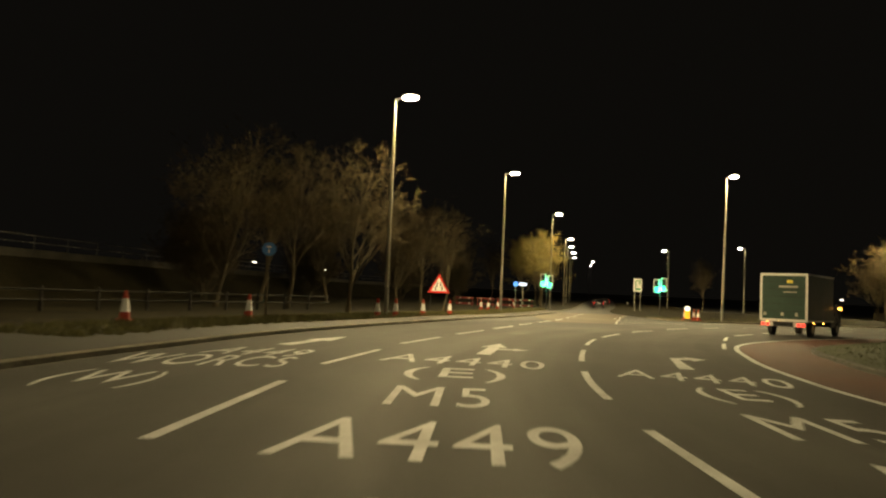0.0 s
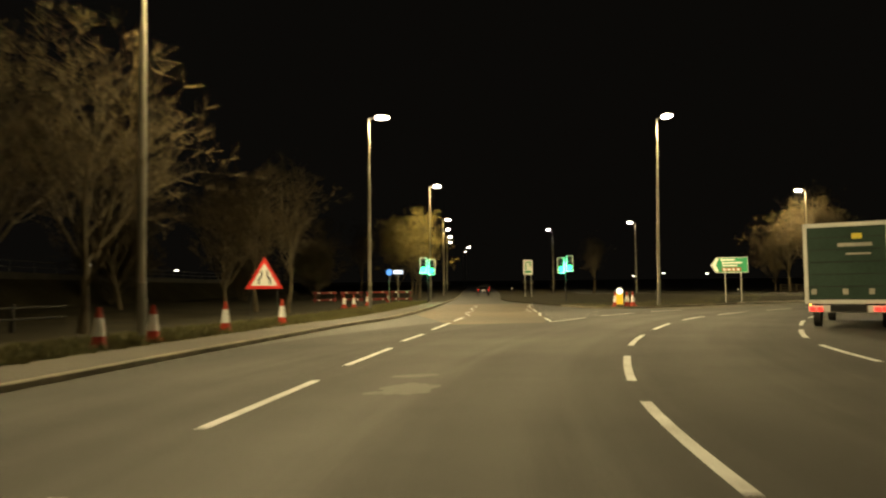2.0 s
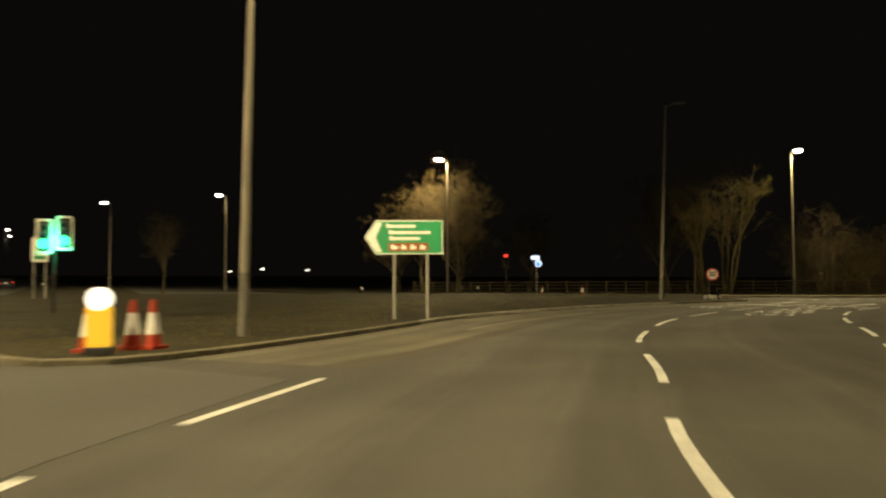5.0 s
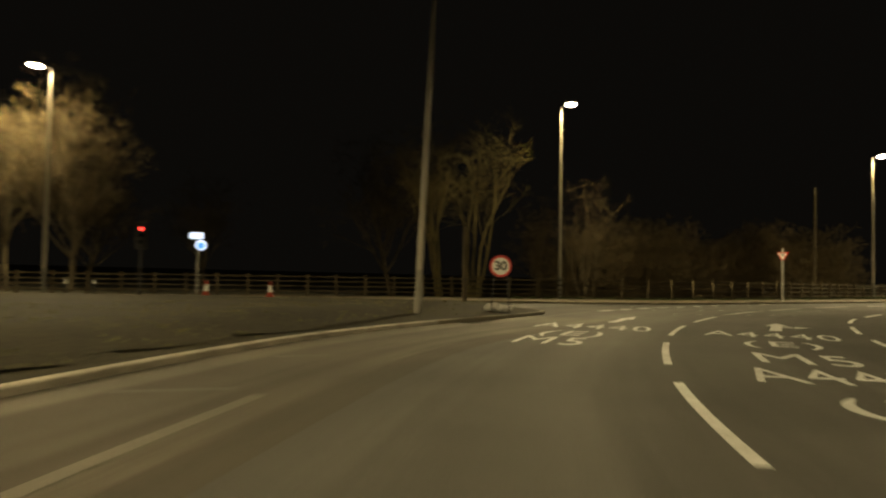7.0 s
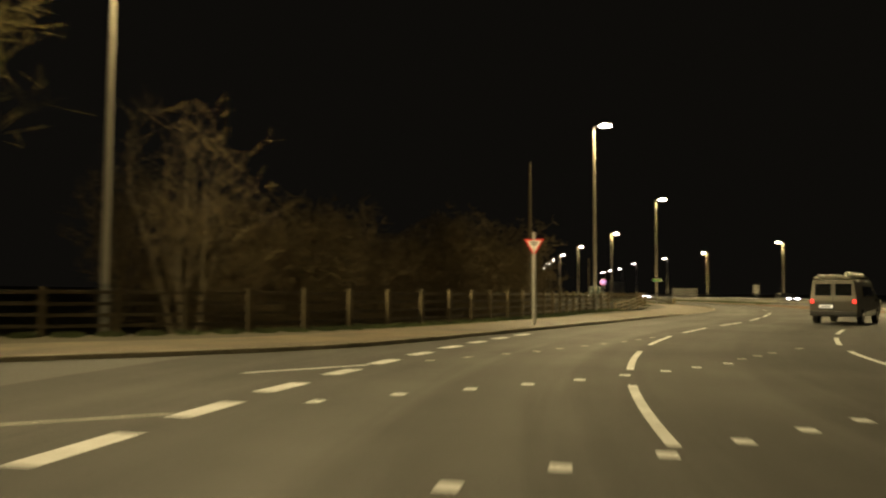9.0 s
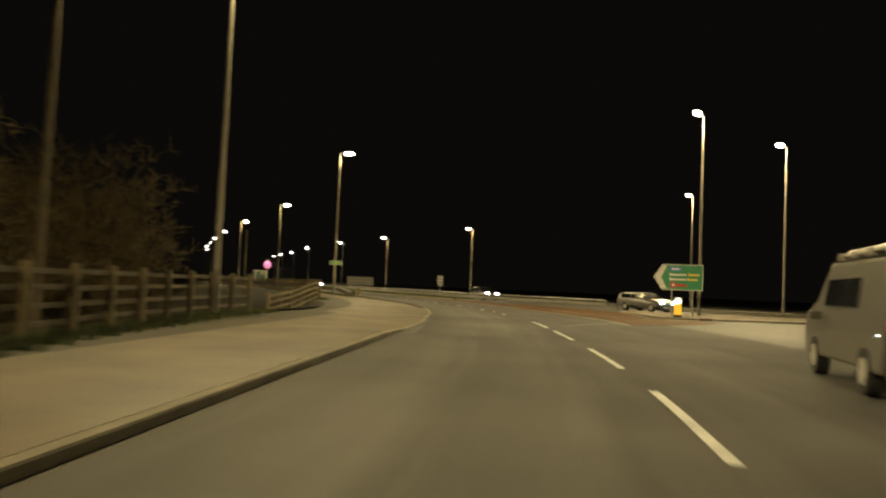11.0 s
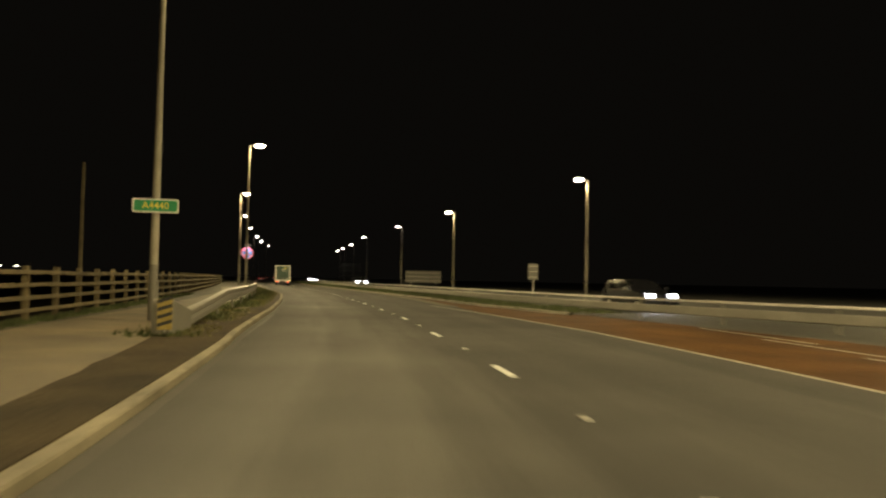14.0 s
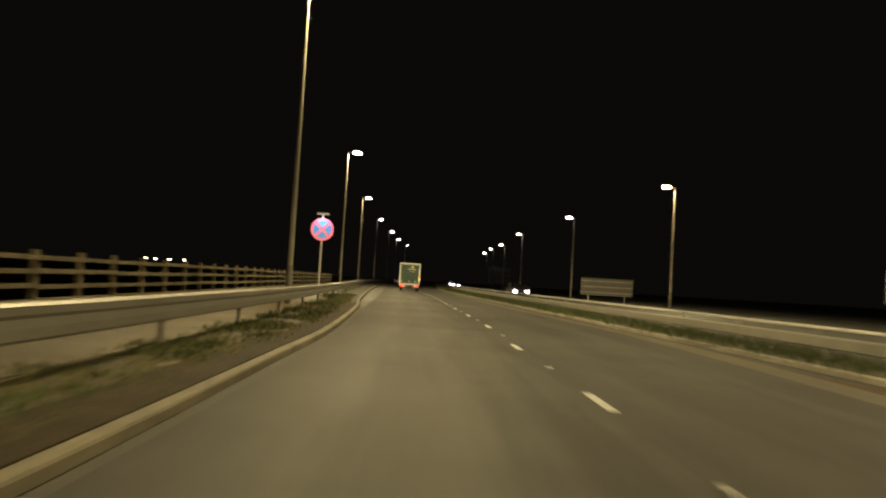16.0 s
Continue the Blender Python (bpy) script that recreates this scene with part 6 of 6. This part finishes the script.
make_car(pose(330, 25.6, 0, 0, 0, 88), "oncoming car with headlamps far along the bridge", DARK_PAINT, "hatch", tail=False, head=True)
make_car(pose(344, 25.2, 0, 0, 0, 88), "second oncoming car far along the bridge", WHITE_PAINT, "hatch", tail=False, head=True)
make_car(pose(372, 38.0, 0, 0, 0, -94), "car with red tail lamps far ahead on the bridge", DARK_PAINT, "hatch")
make_car(pose(396, 33.0, 0, 0, 0, -94), "car with red tail lamps in the distance", DARK_PAINT, "hatch")
make_car(pose(26.6, 128, rise(0, 128), 0, 0, -12), "hatchback with red tail lamps driving away on the exit road", DARK_PAINT, "hatch")
make_car(pose(35.5, 165, rise(0, 165), 0, 0, -12), "estate car with red tail lamps far along the exit road", DARK_PAINT, "estate")

make_car(pose(408, 36.0, 0, 0, 0, -94), "car with red tail lamps in the far queue", DARK_PAINT, "estate")
make_car(pose(424, 31.0, 0, 0, 0, -94), "second car with red tail lamps in the far queue", DARK_PAINT, "hatch")

# ---- trees and shrubs ----


def branch_lists(seed, height, spread, limbs=6, droop=0.0, twig=5, fork=0.28, lean=(0, 0)):
    """Two meshes' worth of tapered branches: trunk with limbs, and the crown's twigs."""
    rnd = random.Random(seed)
    heavy, light = ([], []), ([], [])

    def prism(store, a, b, r0, r1, k):
        verts, faces = store
        d = (b - a).normalized()
        u = d.orthogonal().normalized()
        v = d.cross(u)
        base = len(verts)
        for p, r in ((a, r0), (b, r1)):
            for i in range(k):
                t = 2 * math.pi * i / k
                verts.append(p + u * (r * math.cos(t)) + v * (r * math.sin(t)))
        for i in range(k):
            j = (i + 1) % k
            faces.append((base + i, base + j, base + k + j, base + k + i))

    def grow(p, d, length, r, level):
        steps = 4 if level < 2 else 3 if level < 4 else 2
        for s in range(steps):
            bend = Vector((rnd.gauss(0, 1), rnd.gauss(0, 1), rnd.gauss(0, 0.6))) * (0.06 + 0.05 * level)
            d = (d + bend + Vector((0, 0, 0.10 if level < 3 else -droop))).normalized()
            q = p + d * (length / steps)
            r2 = r * (1 - 0.6 / steps)
            prism(heavy if level < 3 else light, p, q, r, r2, 5 if level < 2 else 4 if level < 3 else 3)
            p, r = q, r2
            if level < 4 and s > 0:
                for _ in range((2, 2, 2, rnd.choice((0, 1, 1)))[level] if level else 0):
                    side = Vector((rnd.gauss(0, 1), rnd.gauss(0, 1), rnd.gauss(0.25, 0.5))).normalized()
                    nd = (d * 0.75 + side * (0.62 if level < 3 else 0.8)).normalized()
                    grow(p, nd, length * rnd.uniform(0.5, 0.72), max(r * 0.62, 0.008), level + 1)
        if level == 4 or level == 3:
            for _ in range(twig):
                side = Vector((rnd.gauss(0, 1), rnd.gauss(0, 1), rnd.gauss(0.1, 0.7))).normalized()
                e = p + (d * 0.6 + side * 0.6 - Vector((0, 0, droop))).normalized() * rnd.uniform(0.35, 0.8) * height / 10
                prism(light, p, e, 0.009, 0.004, 3)

    r0 = height * 0.017
    stems = 1 if fork > 0.12 else 4
    for st in range(stems):
        a0 = rnd.uniform(0, 6.28)
        p = Vector((0.25 * math.cos(a0), 0.25 * math.sin(a0), -0.1)) if stems > 1 else Vector((0, 0, -0.1))
        d = Vector((lean[0], lean[1], 1)).normalized() if stems == 1 else Vector((math.cos(a0) * spread * 0.5, math.sin(a0) * spread * 0.5, 1)).normalized()
        r = r0 if stems == 1 else r0 * 0.6
        count = 9
        for s in range(count):
            d = (d + Vector((rnd.gauss(0, 0.07), rnd.gauss(0, 0.07), 0.05))).normalized()
            q = p + d * (height * 0.80 / count)
            r2 = r * 0.88
            prism(heavy, p, q, r * (1.25 if s == 0 else 1), r2, 9)
            p, r = q, r2
            up = (s + 1) / count
            if up > (fork * 0.9 if stems == 1 or height < 8 else 0.38):
                for k in range(max(1, round(limbs * (0.45 if stems == 1 else 0.22)))):
                    a = rnd.uniform(0, 2 * math.pi)
                    tilt = spread * rnd.uniform(0.7, 1.5) * (1.15 - 0.6 * up)
                    nd = Vector((math.cos(a) * tilt, math.sin(a) * tilt, 0.85)).normalized()
                    grow(p, nd, height * rnd.uniform(0.22, 0.40) * (1.15 - 0.55 * up), r * 0.5, 1 if up < 0.55 else 2)
    return heavy, light


# brighter yellow twigs: the lamplight on these crowns is put into the colour
TWIG_LAMPLIT = material("lamplit_twigs", (0.10, 0.082, 0.03), 0.95, 0, 0.35, 1.0, 20.0, second=(0.15, 0.12, 0.042))
TREE_MESHES = {}


def tree(kind, x, y, scale=1.0, turn=0.0, label="bare winter tree with fine branching twigs", z=0.08):
    if kind not in TREE_MESHES:
        spec = {"broad": (11, 10, 0.75, 7, 0.0, 5, 0.22), "upright": (23, 10, 0.38, 6, 0.0, 5, 0.30), "fan": (37, 10, 0.62, 6, 0.02, 6, 0.26), "willow": (41, 10, 0.45, 7, 0.10, 8, 0.18), "scrub": (53, 5, 0.9, 7, 0.0, 5, 0.08), "stems": (71, 10, 0.30, 6, 0.0, 3, 0.10), "sparse": (97, 10, 0.28, 3, 0.0, 2, 0.11), "vase": (83, 10, 0.30, 3, 0.0, 2, 0.11), "round": (67, 10, 0.85, 9, -0.03, 7, 0.22)}[kind]
        made = branch_lists(spec[0], spec[1], spec[2], spec[3], spec[4], spec[5], spec[6])
        meshes = []
        for name, (v, f), m in (("trunk", made[0], TWIG_LAMPLIT if kind in ("stems", "vase") else BARK), ("crown", made[1], WILLOW if kind == "willow" else TWIG_LAMPLIT if kind in ("stems", "vase") else TWIG)):
            me = bpy.data.meshes.new(name)
            me.from_pydata([tuple(p) for p in v], [], f)
            me.materials.append(m)
            meshes.append(me)
        TREE_MESHES[kind] = meshes
    t = thing("tree", pose(x, y, z - 0.1 + land(x, y), 0, 0, turn) @ Matrix.Scale(scale, 4), label, "tree", "trees along the road")
    for name, me in zip(("trunk", "crown"), TREE_MESHES[kind]):
        ob = new(name, me)
        ob.parent = t
    return t


tree("fan", -8.6, 42.5, 0.85, 20)
tree("broad", -5.0, 40.6, 0.80, 100)
tree("broad", -11.8, 39.5, 0.88, 200)
tree("upright", -12, 50, 0.9, 10)
tree("upright", 0.2, 57.5, 0.72, 40)
tree("fan", -1.6, 61, 0.78, 140)
tree("round", -4, 68, 0.85, 250)
tree("broad", -10, 66, 0.9, 20)
tree("willow", 13.4, 102.4, 0.98, 0, "yellow-twigged willow lit by a street lamp")
tree("willow", 10.7, 99.6, 0.85, 130, "yellow-twigged willow lit by a street lamp")
tree("upright", 14.5, 118, 0.95, 60)
tree("fan", 18.0, 140, 0.9, 10)
tree("round", 65.8, 105.0, 1.22, 15, "broad bare tree with its crown lit by a street lamp")
tree("fan", 62.6, 106.4, 1.05, 120, "broad bare tree with its crown lit by a street lamp")
tree("round", 73, 113, 0.9, 80)
tree("broad", 82, 110, 0.9, 200)
tree("upright", 44, 128, 0.8, 30)
tree("stems", 82.0, 86.5, 1.3, 65, "tall many-stemmed bare tree with limbs coloured yellowish for lamplight")
tree("vase", 79.2, 82.9, 1.12, 200, "tall many-stemmed bare tree with limbs coloured yellowish for lamplight")
tree("sparse", 87.2, 77.5, 0.93, 20, "many-stemmed bare tree behind the fence")
tree("upright", 99.5, 86.5, 1.1, 220)
for k in range(12):
    tree("scrub", 101.5 + 2.9 * k, 82.5 - 1.75 * k + (1.2 if k % 2 else -0.6), (2.0, 1.75, 2.15, 1.85)[k % 4], 67 * k, "dim bare scrub behind the fence")
tree("broad", 90, 96, 1.25, 300)
tree("round", 68, 118, 0.8, 10)
tree("scrub", -16, 52, 1.2, 0, "dark bare scrub on the bank")
tree("scrub", -20, 62, 1.3, 60, "dark bare scrub on the bank")
tree("scrub", -14, 78, 1.3, 160, "dark bare scrub on the bank")
tree("scrub", -5, 90, 1.2, 220, "dark bare scrub on the bank")
tree("scrub", 2, 96, 1.2, 20, "dark bare scrub on the bank")
tree("upright", 8, 125, 0.95, 20)
tree("fan", 2, 112, 0.95, 70)
tree("round", 104, 12, 0.95, 70)
tree("broad", 60, 12, 0.95, 10)

# ---- grass, studs and small things ----


def blades(name, area, count, seed, tall, mat, label, clump=-1.0):
    rnd = random.Random(seed)
    verts, faces = [], []
    for _ in range(count):
        x, y, z = area(rnd)
        if noise.noise(Vector((x * 0.55, y * 0.55, seed))) < clump:
            continue
        a, h, w = rnd.uniform(0, math.pi), tall * rnd.uniform(0.4, 1.2), rnd.uniform(0.012, 0.03)
        lx, ly = rnd.gauss(0, 0.4) * h, rnd.gauss(0, 0.4) * h
        b = len(verts)
        verts += [(x - w * math.cos(a), y - w * math.sin(a), z), (x + w * math.cos(a), y + w * math.sin(a), z), (x + lx, y + ly, z + h)]
        faces.append((b, b + 1, b + 2))
    return tagged(from_lists(name, verts, faces, mat), label, "grass", kind="stuff")


GREEN_BLADES = material("green_grass_blades", (0.036, 0.05, 0.015), 0.9, 0, 0.35, 1.5, 20.0, second=(0.07, 0.085, 0.03))
DRY_GRASS = material("dry_grass_blades", (0.088, 0.088, 0.031), 0.9, 0, 0.35, 1.5, 20.0, second=(0.15, 0.138, 0.052))


def beside(line, lo, hi, base=0.1, stray=0.7):
    n = normals(line)

    def pick(rnd):
        k = rnd.randrange(len(line))
        o = lo + (hi - lo) * rnd.random() ** 1.3
        x, y = line[k][0] + n[k][0] * o + rnd.uniform(-stray, stray), line[k][1] + n[k][1] * o + rnd.uniform(-stray, stray)
        return x, y, base + (mound(x, y) if 24 < x < 66 and y > 60 else 0.0)
    return pick


blades("verge_grass", beside(curve(KERB_NORTH[4:15], 1.0), 1.75, 4.4, 0.1, 0.3), 30000, 3, 0.17, DRY_GRASS, "dry tufted grass on the west verge")
blades("verge_grass", beside(curve(FENCE[4:], 1.0), -0.6, 0.4, 0.1, 0.3), 12000, 5, 0.15, GREEN_BLADES, "rough grass under the fence")
blades("verge_grass", beside(stretch(KERB_BRIDGE, 146, 214, 0.6), 0.8, 1.9, 0.115, 0.3), 14000, 6, 0.11, GREEN_BLADES, "patchy grass along the barrier", 0.0)
blades("verge_grass", beside(stretch(KERB_BRIDGE, 146, 214, 0.6), 0.6, 1.8, 0.115, 0.3), 14000, 9, 0.07, DRY_GRASS, "short dry grass along the barrier", -0.15)
blades("verge_grass", beside(curve(KERB_EAST[2:13], 1.0), 1.0, 9.0), 5000, 10, 0.06, DRY_GRASS, "thin dry grass on the bare verge", -0.1)
blades("verge_grass", beside(curve(FENCE_BRIDGE[2:7], 1.0), -0.35, 0.2, 0.1, 0.2), 7000, 15, 0.13, GREEN_BLADES, "rough grass along the foot of the fence")
blades("verge_grass", beside(res, -1.9, -0.25), 30000, 7, 0.22, GREEN_BLADES, "grass strip in the central reserve")
blades("verge_grass", beside(island, -3.0, -0.3), 30000, 8, 0.05, GREEN_BLADES, "mown grass on the central island")


def make_stud():
    s = thing("road_stud", pose(0, 0, 0), "small pale reflecting road stud set in the asphalt", "road stud", "road studs")
    box("body", (0, 0, 0.012), (0.09, 0.12, 0.02), WORN_PAINT, s, 0.006)
    box("reflector", (0, -0.075, 0.018), (0.1, 0.02, 0.014), WHITE_SHEET, s, 0.003)
    return s


stud = make_stud()
places = []
for k in range(26):
    s = 180.8 + 6.88 * k
    q = piece(right, s, s + 0.1)
    places.append((q[0][0], q[0][1], math.degrees(math.atan2(q[1][1] - q[0][1], q[1][0] - q[0][0])) - 90))
stud.matrix_basis = pose(places[0][0], places[0][1], 0.001, 0, 0, places[0][2])
for x, y, a in places[1:]:
    copy_thing(stud, pose(x, y, 0.001, 0, 0, a))
# rows of small white squares that mark the crossing lanes
for row in ([(64.8, 67.1), (65.4, 66.3), (65.9, 65.4), (66.5, 64.6), (67.1, 63.8), (67.7, 63.0)], [(68.6, 68.8), (69.3, 67.9), (69.9, 67.0), (70.5, 66.2), (71.1, 65.4), (71.8, 64.6), (72.5, 63.8), (73.2, 63.1), (74.0, 62.3)], [(74.1, 67.8), (74.9, 67.1), (75.8, 66.3), (76.6, 65.6), (77.5, 65.0), (78.4, 64.3), (79.3, 63.7), (80.2, 63.0), (81.3, 62.4), (82.2, 61.8)], [(75.0, 61.7), (75.8, 61.1), (76.6, 60.5), (78.1, 59.3)]):
    for x, y in row:
        straight((x - 0.11, y + 0.02), (x + 0.11, y - 0.02), 0.17, WORN_PAINT if row[0][0] > 73 else PAINT, 0.008, "small white square marking across the lanes")

# faint lights of far houses beyond the trees
for x, y, z, wide in ((140, 330, 6, 1.2), (152, 326, 7, 1.2), (168, 318, 6.5, 1.2), (-60, 240, 9, 1.2), (-40, 260, 8, 1.2), (2104, 655, 16, 9.0), (2104, 632, 15, 8.0), (2104, 597, 15.5, 9.0), (2104, 560, 16, 8.0)):
    tagged(box("distant_window", (x, y, z), (wide if wide < 2 else 0.5, 0.3 if wide < 2 else wide, 0.35 if wide < 2 else 3.0), FAR_LIGHT, None, 0.03), "small distant lit window beyond the trees", "distant light", "far lights")
